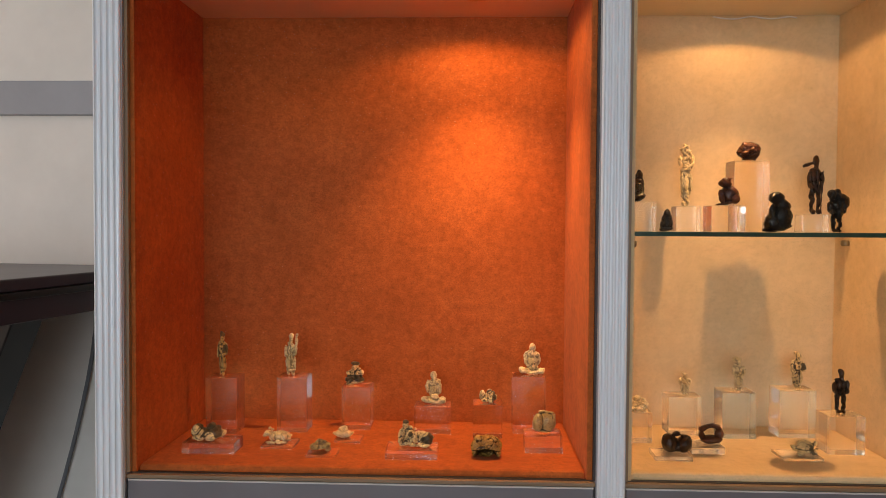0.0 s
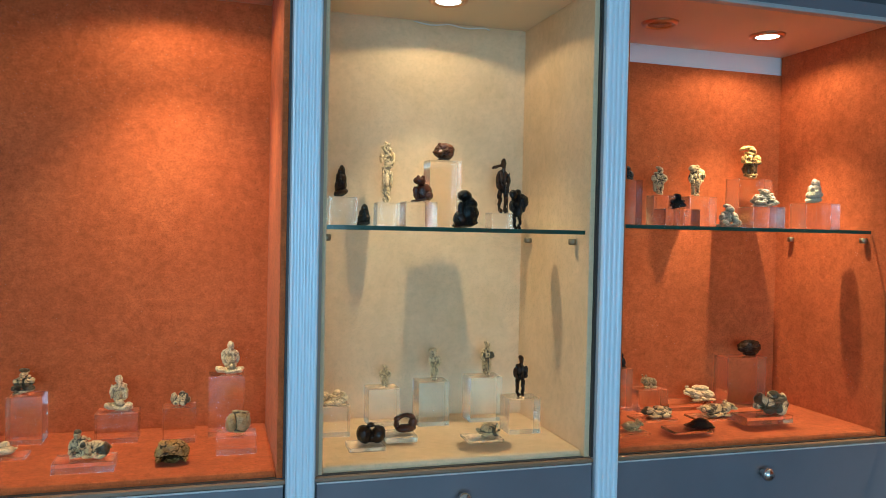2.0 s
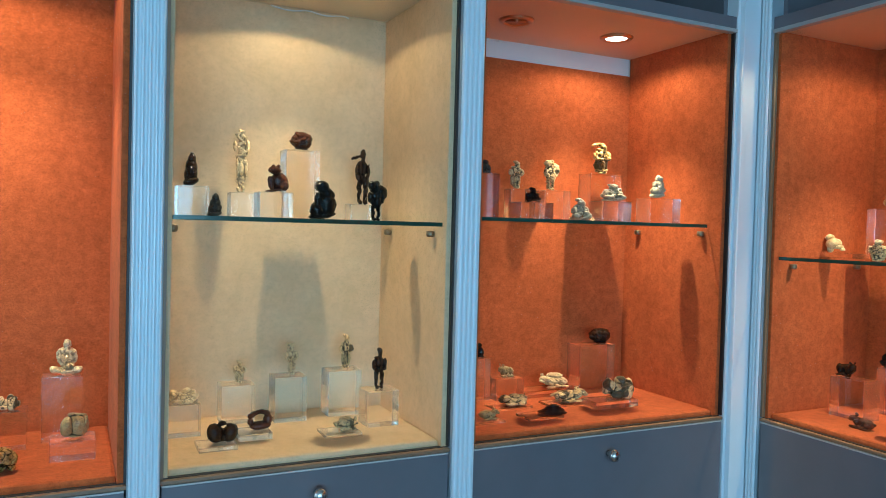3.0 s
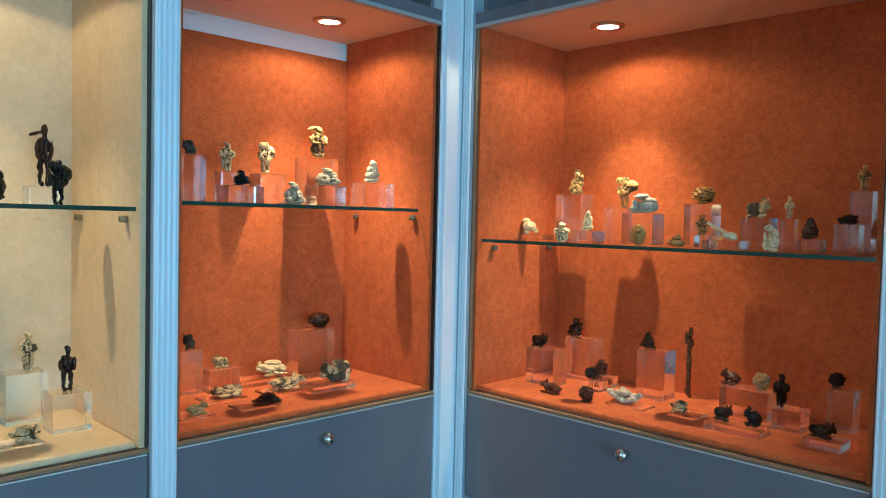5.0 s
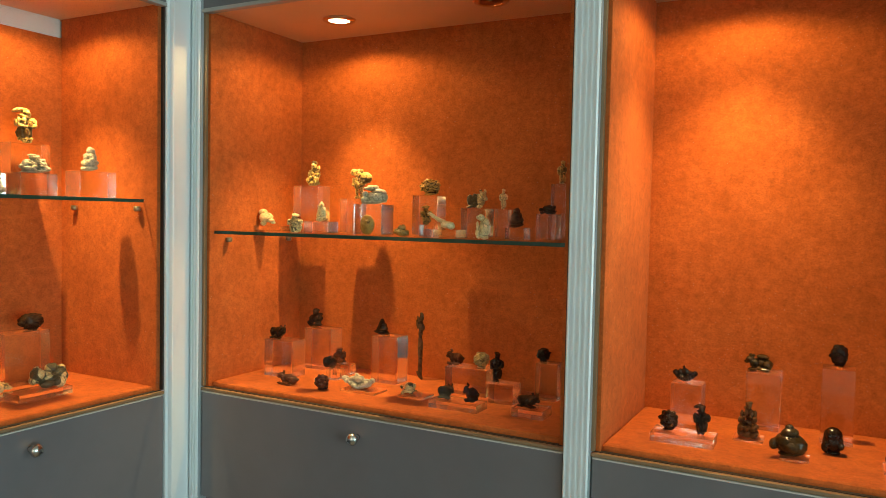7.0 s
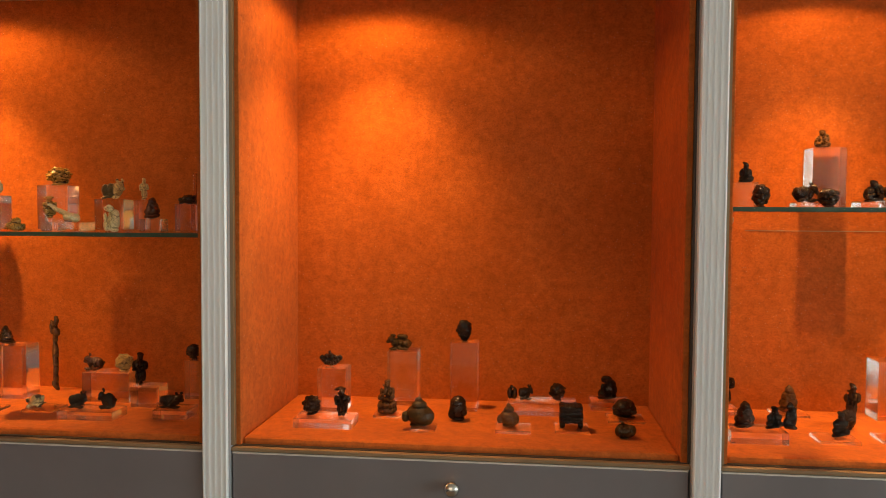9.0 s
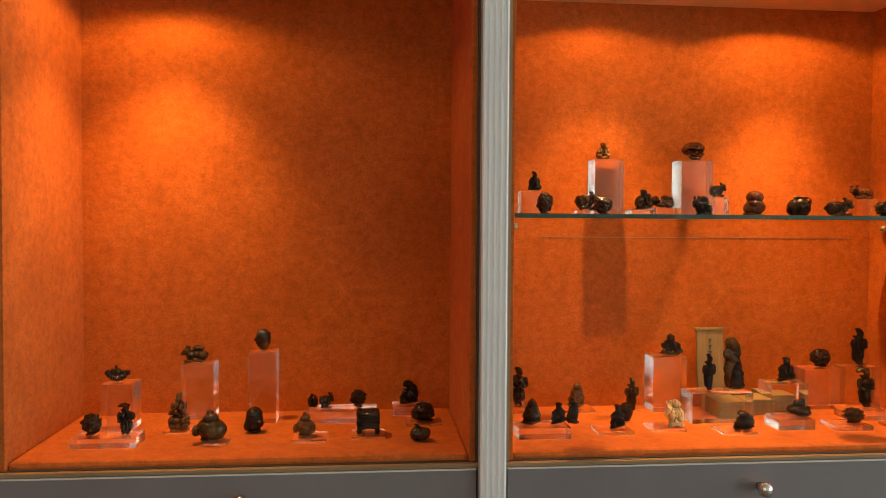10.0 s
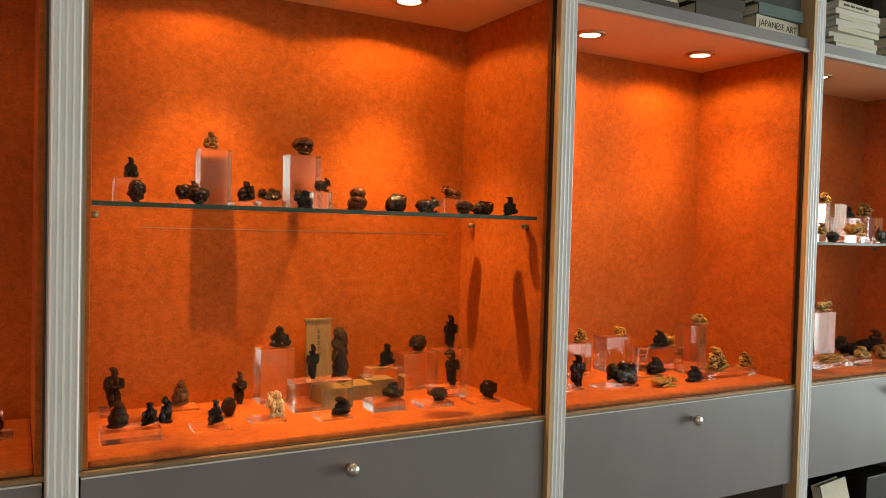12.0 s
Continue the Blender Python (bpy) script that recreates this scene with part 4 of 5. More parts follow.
def netsuke(kind, mat, label, case, u, v, z, w, h):
    COUNT[0] += 1
    s = COUNT[0]
    co, no, fs, crease = core(kind, s % 3)
    amp = 0.042 if kind == "ball" and mat is RED else 0.010 if kind in PLAIN else (0.022 if mat in (DARK, BLACKN, OLIVED, RED, BROWN, GREYD) else 0.034)
    off = Vector((s * 7.3, s * 3.1, s * 1.7))
    ratio = h / max(w, 1e-4)
    pts, ink = [], []
    for p, n, fold in zip(co, no, crease):
        q = Vector((p.x, p.y, p.z * ratio)) / max(1.0, 0.6 * ratio)
        g = noise.noise(q * 5.5 + off) + 0.4 * (0.5 - abs(noise.noise(q * 9 + off))) * 2 - 0.3
        if kind in FOLDED and p.z < 0.72:
            g += 0.5 * math.sin(9 * math.atan2(p.y, p.x + 0.02) + 5 * p.z + s) * min(1, p.z * 5, (0.72 - p.z) * 6)
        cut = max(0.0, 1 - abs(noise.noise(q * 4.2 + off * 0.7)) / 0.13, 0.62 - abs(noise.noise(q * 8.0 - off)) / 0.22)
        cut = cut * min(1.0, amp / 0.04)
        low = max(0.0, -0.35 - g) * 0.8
        # creases between the forms get their shade as dark colour
        crease_shade = min(1.0, max(0.0, (fold - 0.015) / 0.085))
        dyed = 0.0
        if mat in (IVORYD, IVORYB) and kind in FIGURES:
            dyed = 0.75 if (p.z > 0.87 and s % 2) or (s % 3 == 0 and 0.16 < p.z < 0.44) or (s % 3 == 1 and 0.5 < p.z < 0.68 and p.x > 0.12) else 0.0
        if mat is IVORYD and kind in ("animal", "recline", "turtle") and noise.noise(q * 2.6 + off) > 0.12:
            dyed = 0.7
        ink.append(min(1.0, max(cut * 0.85 + low, crease_shade, dyed)))
        # the mask's hollow is pushed in and coloured dark for the shade inside
        if kind == "mask" and p.y < 0.05:
            d = math.hypot(p.x / 0.40, (p.z - 0.12) / 0.26)
            if d < 1:
                p = p + Vector((0, 0.45 * (1 - d ** 4), 0))
                ink[-1] = max(ink[-1], min(1.0, 2.2 * (1 - d)))
        if kind == "skull":
            for a, b, r, push in ((-0.19, 0.45, 0.16, 0.26), (0.19, 0.45, 0.16, 0.26), (0, 0.28, 0.08, 0.16)):
                d = math.hypot(p.x - a, p.z - b) / r
                if p.y < 0 and d < 1:
                    p = p + Vector((0, push * (1 - d ** 3), 0))
        pts.append(p + Vector((n.x, n.y, n.z / max(ratio, 0.6))) * (amp * (g - 0.9 * cut) - 0.022 * crease_shade))
    lo = [min(p[k] for p in pts) for k in range(3)]
    hi = [max(p[k] for p in pts) for k in range(3)]
    deep = w * min(0.95, FLAT.get(kind, (hi[1] - lo[1]) / (hi[0] - lo[0])))
    deep = min(deep, 0.055)
    size = (w / (hi[0] - lo[0]), deep / (hi[1] - lo[1]), (h + 0.0005) / (hi[2] - lo[2]))
    me = bpy.data.meshes.new("netsuke")
    me.from_pydata([((p.x - (lo[0] + hi[0]) / 2) * size[0], (p.y - (lo[1] + hi[1]) / 2) * size[1], (p.z - lo[2]) * size[2] - 0.0005) for p in pts], [], fs)
    # holds stain in the cuts, dye, and painted shade of creases and hollows
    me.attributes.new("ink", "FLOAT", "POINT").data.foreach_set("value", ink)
    me.materials.append(mat)
    me.shade_smooth()
    ob = new("netsuke", me)
    ob.matrix_world = case @ pose(u, v, z)
    return tagged(ob, label, "figurine", "carved netsuke in the display cases")


def acrylic(case, u, v, z, h, w, d, shade=False):
    ob = part("acrylic_block", boxed(-w / 2, w / 2, -d / 2, d / 2, 0.0004, h - 0.0004, bevel=min(0.0006, h * 0.1)), ACRYLIC)
    ob.matrix_world = case @ pose(u, v, z)
    ob.visible_shadow = shade
    low = "low" if h < 0.025 else ("tall" if h > 0.075 else "square")
    return tagged(ob, "%s clear acrylic block carrying a carved netsuke" % low, "plinth", "acrylic display blocks")


acrylic(C1, 0.0980, 0.2531, 0.9170, 0.1180, 0.0657, 0.0580)
netsuke("stand", IVORYB, "carved golden ivory standing figure on a clear acrylic block", C1, 0.0920, 0.2531, 1.0350, 0.0238, 0.0940)
acrylic(C1, 0.2420, 0.2717, 0.9170, 0.1170, 0.0631, 0.0568)
netsuke("raised", IVORY, "carved cream ivory standing figure, arm raised, on a clear acrylic block", C1, 0.2350, 0.2717, 1.0340, 0.0300, 0.0900)
acrylic(C1, 0.3740, 0.2999, 0.9170, 0.0920, 0.0618, 0.0557)
netsuke("sit", IVORYD, "carved ink-stained ivory seated figure on a clear acrylic block", C1, 0.3680, 0.2999, 1.0090, 0.0428, 0.0507)
acrylic(C1, 0.5390, 0.2772, 0.9170, 0.0580, 0.0777, 0.0580)
netsuke("lotus", IVORY, "carved cream ivory cross-legged figure on a clear acrylic block", C1, 0.5400, 0.2772, 0.9750, 0.0543, 0.0705)
acrylic(C1, 0.6550, 0.2507, 0.9170, 0.0700, 0.0609, 0.0548)
netsuke("recline", IVORYD, "carved ink-stained ivory reclining group on a clear acrylic block", C1, 0.6560, 0.2507, 0.9870, 0.0379, 0.0274)
acrylic(C1, 0.7430, 0.2882, 0.9170, 0.1220, 0.0701, 0.0580)
netsuke("lotus", IVORY, "carved cream ivory cross-legged figure on a clear acrylic block", C1, 0.7490, 0.2882, 1.0390, 0.0569, 0.0679)
acrylic(C1, 0.7610, 0.1543, 0.9170, 0.0350, 0.0726, 0.0580)
netsuke("fruit", OLIVE, "carved olive-stained ivory round fruit on a clear acrylic block", C1, 0.7640, 0.1543, 0.9520, 0.0467, 0.0437)
acrylic(C1, 0.1190, 0.1136, 0.9170, 0.0211, 0.1012, 0.0580)
netsuke("recline", IVORYD, "carved ink-stained ivory reclining group on a clear acrylic block", C1, 0.1110, 0.1136, 0.9381, 0.0664, 0.0322)
acrylic(C1, 0.2420, 0.1516, 0.9170, 0.0064, 0.0645, 0.0580)
netsuke("animal", IVORY, "carved cream ivory crouching animal on a clear acrylic block", C1, 0.2360, 0.1516, 0.9234, 0.0558, 0.0290)
acrylic(C1, 0.3380, 0.0969, 0.9170, 0.0064, 0.0572, 0.0514)
netsuke("coil", OLIVE, "carved olive-stained ivory coiled snake on a clear acrylic block", C1, 0.3330, 0.0969, 0.9234, 0.0419, 0.0248)
acrylic(C1, 0.3720, 0.1935, 0.9170, 0.0064, 0.0537, 0.0483)
netsuke("dish", IVORY, "carved cream ivory shallow bowl shape on a clear acrylic block", C1, 0.3610, 0.1935, 0.9234, 0.0436, 0.0247)
acrylic(C1, 0.5090, 0.0978, 0.9170, 0.0193, 0.0978, 0.0580)
netsuke("animal", IVORYD, "carved ink-stained ivory crouching animal on a clear acrylic block", C1, 0.5230, 0.0978, 0.9363, 0.0548, 0.0369)
netsuke("sit", IVORYD, "carved ink-stained ivory seated figure on a clear acrylic block", C1, 0.4960, 0.0978, 0.9363, 0.0290, 0.0498)
netsuke("mask", GOLD, "carved amber-yellow wood face mask on the suede base", C1, 0.6500, 0.0980, 0.9170, 0.0601, 0.0438)
acrylic(C2, 0.0830, 0.2981, 1.3470, 0.0620, 0.0610, 0.0548)
netsuke("hood", DARK, "carved dark brown wood hooded squat figure on a clear acrylic block", C2, 0.0810, 0.2981, 1.4090, 0.0306, 0.0684)
acrylic(C2, 0.1830, 0.3032, 1.3470, 0.0530, 0.0495, 0.0445)
netsuke("robed", IVORY, "carved cream ivory hatted man on a clear acrylic block", C2, 0.1820, 0.3032, 1.4000, 0.0357, 0.1333)
netsuke("hood", GREYD, "carved dark grey horn hooded squat figure on the glass shelf", C2, 0.1070, 0.1628, 1.3470, 0.0275, 0.0443)
acrylic(C2, 0.2210, 0.1741, 1.3470, 0.0510, 0.0646, 0.0563)
netsuke("frog", RED, "carved reddish-brown boxwood toad on a clear acrylic block", C2, 0.2270, 0.1741, 1.3980, 0.0449, 0.0549)
acrylic(C2, 0.2960, 0.2620, 1.3470, 0.1450, 0.0709, 0.0558, True)
netsuke("ball", RED, "carved reddish-brown boxwood round bundle on a clear acrylic block", C2, 0.2970, 0.2620, 1.4920, 0.0496, 0.0401)
netsuke("crouch", BLACKN, "carved black ebony crouching monkey on the glass shelf", C2, 0.3110, 0.1417, 1.3470, 0.0556, 0.0772)
acrylic(C2, 0.4400, 0.2886, 1.3470, 0.0370, 0.0515, 0.0464)
netsuke("pole", DARK, "carved dark brown wood pole carrier on a clear acrylic block", C2, 0.4410, 0.2886, 1.3840, 0.0462, 0.1242)
netsuke("pack", BLACKN, "carved black ebony sack carrier on the glass shelf", C2, 0.4360, 0.1675, 1.3470, 0.0475, 0.0846)
acrylic(C2, 0.0640, 0.2348, 0.9170, 0.0630, 0.0631, 0.0568)
netsuke("recline", IVORY, "carved cream ivory reclining group on a clear acrylic block", C2, 0.0660, 0.2348, 0.9800, 0.0591, 0.0282)
acrylic(C2, 0.1100, 0.1188, 0.9170, 0.0097, 0.0694, 0.0580)
netsuke("pair", DARK, "carved dark brown wood pair of nuts on a clear acrylic block", C2, 0.1210, 0.1188, 0.9267, 0.0566, 0.0410)
acrylic(C2, 0.1800, 0.3009, 0.9170, 0.0810, 0.0686, 0.0580)
netsuke("stand", IVORY, "carved cream ivory standing figure on a clear acrylic block", C2, 0.1860, 0.3009, 0.9980, 0.0282, 0.0473)
acrylic(C2, 0.1880, 0.1674, 0.9170, 0.0139, 0.0639, 0.0575)
netsuke("ring", RED, "carved reddish-brown boxwood looped branch on a clear acrylic block", C2, 0.2010, 0.1674, 0.9309, 0.0494, 0.0394)
acrylic(C2, 0.2850, 0.2800, 0.9170, 0.0960, 0.0682, 0.0580)
netsuke("stand", IVORY, "carved cream ivory standing figure on a clear acrylic block", C2, 0.2920, 0.2800, 1.0130, 0.0291, 0.0714)
acrylic(C2, 0.4090, 0.2926, 0.9170, 0.1000, 0.0746, 0.0580)
netsuke("stand", IVORYD, "carved ink-stained ivory standing figure on a clear acrylic block", C2, 0.4190, 0.2926, 1.0170, 0.0322, 0.0772)
acrylic(C2, 0.3540, 0.1334, 0.9170, 0.0062, 0.0755, 0.0580)
netsuke("turtle", IVORYD, "carved ink-stained ivory turtle on a clear acrylic block", C2, 0.3670, 0.1334, 0.9232, 0.0545, 0.0284)
acrylic(C2, 0.4550, 0.1788, 0.9170, 0.0750, 0.0693, 0.0580)
netsuke("legs", DARK, "carved dark brown wood bare standing figure on a clear acrylic block", C2, 0.4550, 0.1788, 0.9920, 0.0335, 0.0874)
acrylic(C3, 0.1180, 0.1900, 1.3620, 0.1010, 0.0504, 0.0453, True)
netsuke("animal", GREYD, "carved dark grey horn crouching animal on a clear acrylic block", C3, 0.1150, 0.1900, 1.4630, 0.0334, 0.0317)
acrylic(C3, 0.2540, 0.2703, 1.3620, 0.0750, 0.0499, 0.0450)
netsuke("stand", IVORYD, "carved ink-stained ivory standing figure on a clear acrylic block", C3, 0.2480, 0.2703, 1.4370, 0.0438, 0.0686)
acrylic(C3, 0.1970, 0.1193, 1.3620, 0.0370, 0.0852, 0.0547)
netsuke("sit", BLACKN, "carved black ebony seated figure on a clear acrylic block", C3, 0.1990, 0.1193, 1.3990, 0.0393, 0.0340)
acrylic(C3, 0.3860, 0.3114, 1.3620, 0.0780, 0.0715, 0.0538)
netsuke("pack", IVORYD, "carved ink-stained ivory sack carrier on a clear acrylic block", C3, 0.3780, 0.3114, 1.4400, 0.0533, 0.0781)
netsuke("sit", JADE, "carved pale grey-green stone seated figure on the glass shelf", C3, 0.3440, 0.1369, 1.3620, 0.0538, 0.0535)
acrylic(C3, 0.5160, 0.2887, 1.3620, 0.1250, 0.0966, 0.0535, True)
netsuke("stand", IVORYB, "carved golden ivory standing figure on a clear acrylic block", C3, 0.5200, 0.2887, 1.4870, 0.0555, 0.0844)
acrylic(C3, 0.4500, 0.1588, 1.3620, 0.0500, 0.0856, 0.0538)
netsuke("sit", JADE, "carved pale grey-green stone seated figure on a clear acrylic block", C3, 0.4530, 0.1588, 1.4120, 0.0633, 0.0429)
acrylic(C3, 0.5870, 0.1441, 1.3620, 0.0620, 0.0964, 0.0535)
netsuke("hood", JADE, "carved pale grey-green stone hooded squat figure on a clear acrylic block", C3, 0.5820, 0.1441, 1.4240, 0.0401, 0.0582)
acrylic(C3, 0.2500, 0.2979, 0.9170, 0.0540, 0.0770, 0.0580)
netsuke("animal", OLIVE, "carved olive-stained ivory crouching animal on a clear acrylic block", C3, 0.2510, 0.2979, 0.9710, 0.0448, 0.0328)
acrylic(C3, 0.1780, 0.3154, 0.9170, 0.1030, 0.0533, 0.0479)
netsuke("animal", BLACKN, "carved black ebony crouching animal on a clear acrylic block", C3, 0.1810, 0.3154, 1.0200, 0.0315, 0.0352)
acrylic(C3, 0.0900, 0.1127, 0.9170, 0.0061, 0.0751, 0.0580)
netsuke("animal", OLIVE, "carved olive-stained ivory crouching animal on a clear acrylic block", C3, 0.1010, 0.1127, 0.9231, 0.0491, 0.0238)
acrylic(C3, 0.2110, 0.2129, 0.9170, 0.0061, 0.0993, 0.0580)
netsuke("recline", IVORYD, "carved ink-stained ivory reclining group on a clear acrylic block", C3, 0.2270, 0.2129, 0.9231, 0.0798, 0.0232)
acrylic(C3, 0.3510, 0.2980, 0.9170, 0.0190, 0.1175, 0.0580)
netsuke("animal", IVORY, "carved cream ivory crouching animal on a clear acrylic block", C3, 0.3910, 0.2980, 0.9360, 0.0861, 0.0357)
acrylic(C3, 0.3470, 0.1954, 0.9170, 0.0061, 0.0892, 0.0580)
netsuke("animal", IVORYD, "carved ink-stained ivory crouching animal on a clear acrylic block", C3, 0.3730, 0.1954, 0.9231, 0.0924, 0.0336)
acrylic(C3, 0.2300, 0.1067, 0.9170, 0.0061, 0.0916, 0.0580)
netsuke("hat", BLACKN, "carved black ebony conical hat on a clear acrylic block", C3, 0.2630, 0.1067, 0.9231, 0.0712, 0.0207)
acrylic(C3, 0.5110, 0.2967, 0.9170, 0.1260, 0.1117, 0.0580)
netsuke("ball", DARK, "carved dark brown wood round bundle on a clear acrylic block", C3, 0.5360, 0.2967, 1.0430, 0.0648, 0.0398)
acrylic(C3, 0.4530, 0.1413, 0.9170, 0.0182, 0.1261, 0.0580)
netsuke("recline", IVORYD, "carved ink-stained ivory reclining group on a clear acrylic block", C3, 0.4820, 0.1413, 0.9352, 0.0955, 0.0512)
acrylic(C4, 0.0590, 0.1900, 1.2895, 0.0129, 0.0935, 0.0544)
netsuke("bird", IVORY, "carved cream ivory small bird on a clear acrylic block", C4, 0.0380, 0.1900, 1.3024, 0.0518, 0.0440)
acrylic(C4, 0.1190, 0.2755, 1.2895, 0.1205, 0.0808, 0.0541, True)
netsuke("sit", IVORYB, "carved golden ivory seated figure on a clear acrylic block", C4, 0.1270, 0.2755, 1.4100, 0.0393, 0.0671)
netsuke("stand", IVORYD, "carved ink-stained ivory standing figure on the glass shelf", C4, 0.2350, 0.0665, 1.2895, 0.0433, 0.0474)
acrylic(C4, 0.2670, 0.1235, 1.2895, 0.0281, 0.0617, 0.0539)
netsuke("hood", IVORY, "carved cream ivory hooded squat figure on a clear acrylic block", C4, 0.2670, 0.1235, 1.3176, 0.0287, 0.0481)
acrylic(C4, 0.2540, 0.2850, 1.2895, 0.0875, 0.0612, 0.0536, True)
netsuke("pack", IVORYB, "carved golden ivory sack carrier on a clear acrylic block", C4, 0.2730, 0.2850, 1.3770, 0.0527, 0.0775)
acrylic(C4, 0.3920, 0.1615, 1.2895, 0.0715, 0.0793, 0.0533)
netsuke("crouch", JADE, "carved pale grey-green stone crouching monkey on a clear acrylic block", C4, 0.3950, 0.1615, 1.3610, 0.0639, 0.0454)
netsuke("disc", GOLD, "carved amber-yellow wood oval disc on the glass shelf", C4, 0.4240, 0.0855, 1.2895, 0.0385, 0.0468)
netsuke("dish", GOLD, "carved amber-yellow wood shallow bowl shape on the glass shelf", C4, 0.5270, 0.0665, 1.2895, 0.0385, 0.0270)
acrylic(C4, 0.4800, 0.2755, 1.2895, 0.0965, 0.0654, 0.0530, True)
netsuke("ball", GOLD, "carved amber-yellow wood round bundle on a clear acrylic block", C4, 0.4810, 0.2755, 1.3860, 0.0566, 0.0408)
acrylic(C4, 0.5560, 0.1520, 1.2895, 0.0265, 0.0442, 0.0398)
netsuke("stand", GOLD, "carved amber-yellow wood standing figure on a clear acrylic block", C4, 0.5420, 0.1520, 1.3160, 0.0323, 0.0442)
acrylic(C4, 0.6310, 0.0760, 1.2895, 0.0185, 0.0774, 0.0526)
netsuke("fish", IVORY, "carved cream ivory slender fish on a clear acrylic block", C4, 0.6200, 0.0760, 1.3080, 0.0648, 0.0355)
acrylic(C4, 0.6160, 0.2660, 1.2895, 0.0665, 0.0612, 0.0526)
netsuke("animal", IVORYD, "carved ink-stained ivory crouching animal on a clear acrylic block", C4, 0.6160, 0.2660, 1.3560, 0.0559, 0.0453)
netsuke("crouch", IVORY, "carved cream ivory crouching monkey on the glass shelf", C4, 0.7200, 0.0760, 1.2895, 0.0301, 0.0522)
acrylic(C4, 0.6700, 0.2945, 1.2895, 0.0655, 0.0310, 0.0286)
netsuke("stand", IVORY, "carved cream ivory standing figure on a clear acrylic block", C4, 0.6700, 0.2945, 1.3550, 0.0208, 0.0489)
acrylic(C4, 0.7700, 0.1425, 1.2895, 0.0254, 0.0422, 0.0380)
netsuke("hood", RED, "carved reddish-brown boxwood hooded squat figure on a clear acrylic block", C4, 0.7670, 0.1425, 1.3149, 0.0321, 0.0426)
acrylic(C4, 0.8220, 0.1900, 1.2895, 0.0555, 0.0435, 0.0391)
netsuke("turtle", DARK, "carved dark brown wood turtle on a clear acrylic block", C4, 0.8200, 0.1900, 1.3450, 0.0405, 0.0196)
acrylic(C4, 0.8210, 0.2755, 1.2895, 0.1235, 0.0405, 0.0365, True)
netsuke("stand", IVORYB, "carved golden ivory standing figure on a clear acrylic block", C4, 0.8210, 0.2755, 1.4130, 0.0256, 0.0530)
acrylic(C4, 0.1150, 0.1775, 0.9170, 0.0940, 0.0869, 0.0580)
netsuke("animal", DARK, "carved dark brown wood crouching animal on a clear acrylic block", C4, 0.0940, 0.1775, 1.0110, 0.0537, 0.0358)
netsuke("animal", RED, "carved reddish-brown boxwood crouching animal on the suede base", C4, 0.1910, 0.0982, 0.9170, 0.0567, 0.0316)
acrylic(C4, 0.1430, 0.3044, 0.9170, 0.1110, 0.0827, 0.0580)
netsuke("sit", DARK, "carved dark brown wood seated figure on a clear acrylic block", C4, 0.1180, 0.3044, 1.0280, 0.0435, 0.0499)
netsuke("ball", RED, "carved reddish-brown boxwood round bundle on the suede base", C4, 0.2990, 0.0910, 0.9170, 0.0390, 0.0385)
acrylic(C4, 0.2530, 0.2096, 0.9170, 0.0267, 0.0343, 0.0347)
netsuke("pair", BLACKN, "carved black ebony pair of nuts on a clear acrylic block", C4, 0.2360, 0.2096, 0.9437, 0.0398, 0.0304)
acrylic(C4, 0.2410, 0.2727, 0.9170, 0.0273, 0.0398, 0.0358)
netsuke("sit", RED, "carved reddish-brown boxwood seated figure on a clear acrylic block", C4, 0.2200, 0.2727, 0.9443, 0.0407, 0.0402)
acrylic(C4, 0.3900, 0.1352, 0.9170, 0.0060, 0.0966, 0.0580)
netsuke("boat", JADE, "carved pale grey-green stone long boat on a clear acrylic block", C4, 0.3740, 0.1352, 0.9230, 0.0945, 0.0348)
acrylic(C4, 0.3840, 0.2585, 0.9170, 0.1180, 0.0711, 0.0580)
netsuke("hat", DARK, "carved dark brown wood conical hat on a clear acrylic block", C4, 0.3600, 0.2585, 1.0350, 0.0437, 0.0397)
netsuke("slender", BROWN, "carved mid-brown wood tall slender figure on the suede base", C4, 0.4360, 0.3214, 0.9170, 0.0227, 0.1730)
acrylic(C4, 0.5210, 0.1547, 0.9170, 0.0060, 0.0647, 0.0580)
netsuke("turtle", IVORYD, "carved ink-stained ivory turtle on a clear acrylic block", C4, 0.5030, 0.1547, 0.9230, 0.0431, 0.0260)
acrylic(C4, 0.6120, 0.2567, 0.9170, 0.0640, 0.1068, 0.0580)
netsuke("animal", RED, "carved reddish-brown boxwood crouching animal on a clear acrylic block", C4, 0.5700, 0.2567, 0.9810, 0.0439, 0.0370)
netsuke("ball", OLIVE, "carved olive-stained ivory round bundle on a clear acrylic block", C4, 0.6380, 0.2567, 0.9810, 0.0395, 0.0376)
acrylic(C4, 0.6510, 0.1138, 0.9170, 0.0182, 0.1156, 0.0580)
netsuke("animal", BLACKN, "carved black ebony crouching animal on a clear acrylic block", C4, 0.6220, 0.1138, 0.9352, 0.0418, 0.0340)
netsuke("animal", BLACKN, "carved black ebony crouching animal on a clear acrylic block", C4, 0.6830, 0.1138, 0.9352, 0.0353, 0.0405)
acrylic(C4, 0.7160, 0.2210, 0.9170, 0.0440, 0.0580, 0.0522)
netsuke("stand", DARK, "carved dark brown wood standing figure on a clear acrylic block", C4, 0.6960, 0.2210, 0.9610, 0.0337, 0.0684)
acrylic(C4, 0.8130, 0.1404, 0.9170, 0.0193, 0.0691, 0.0578)
netsuke("animal", DARK, "carved dark brown wood crouching animal on a clear acrylic block", C4, 0.8070, 0.1404, 0.9363, 0.0538, 0.0310)
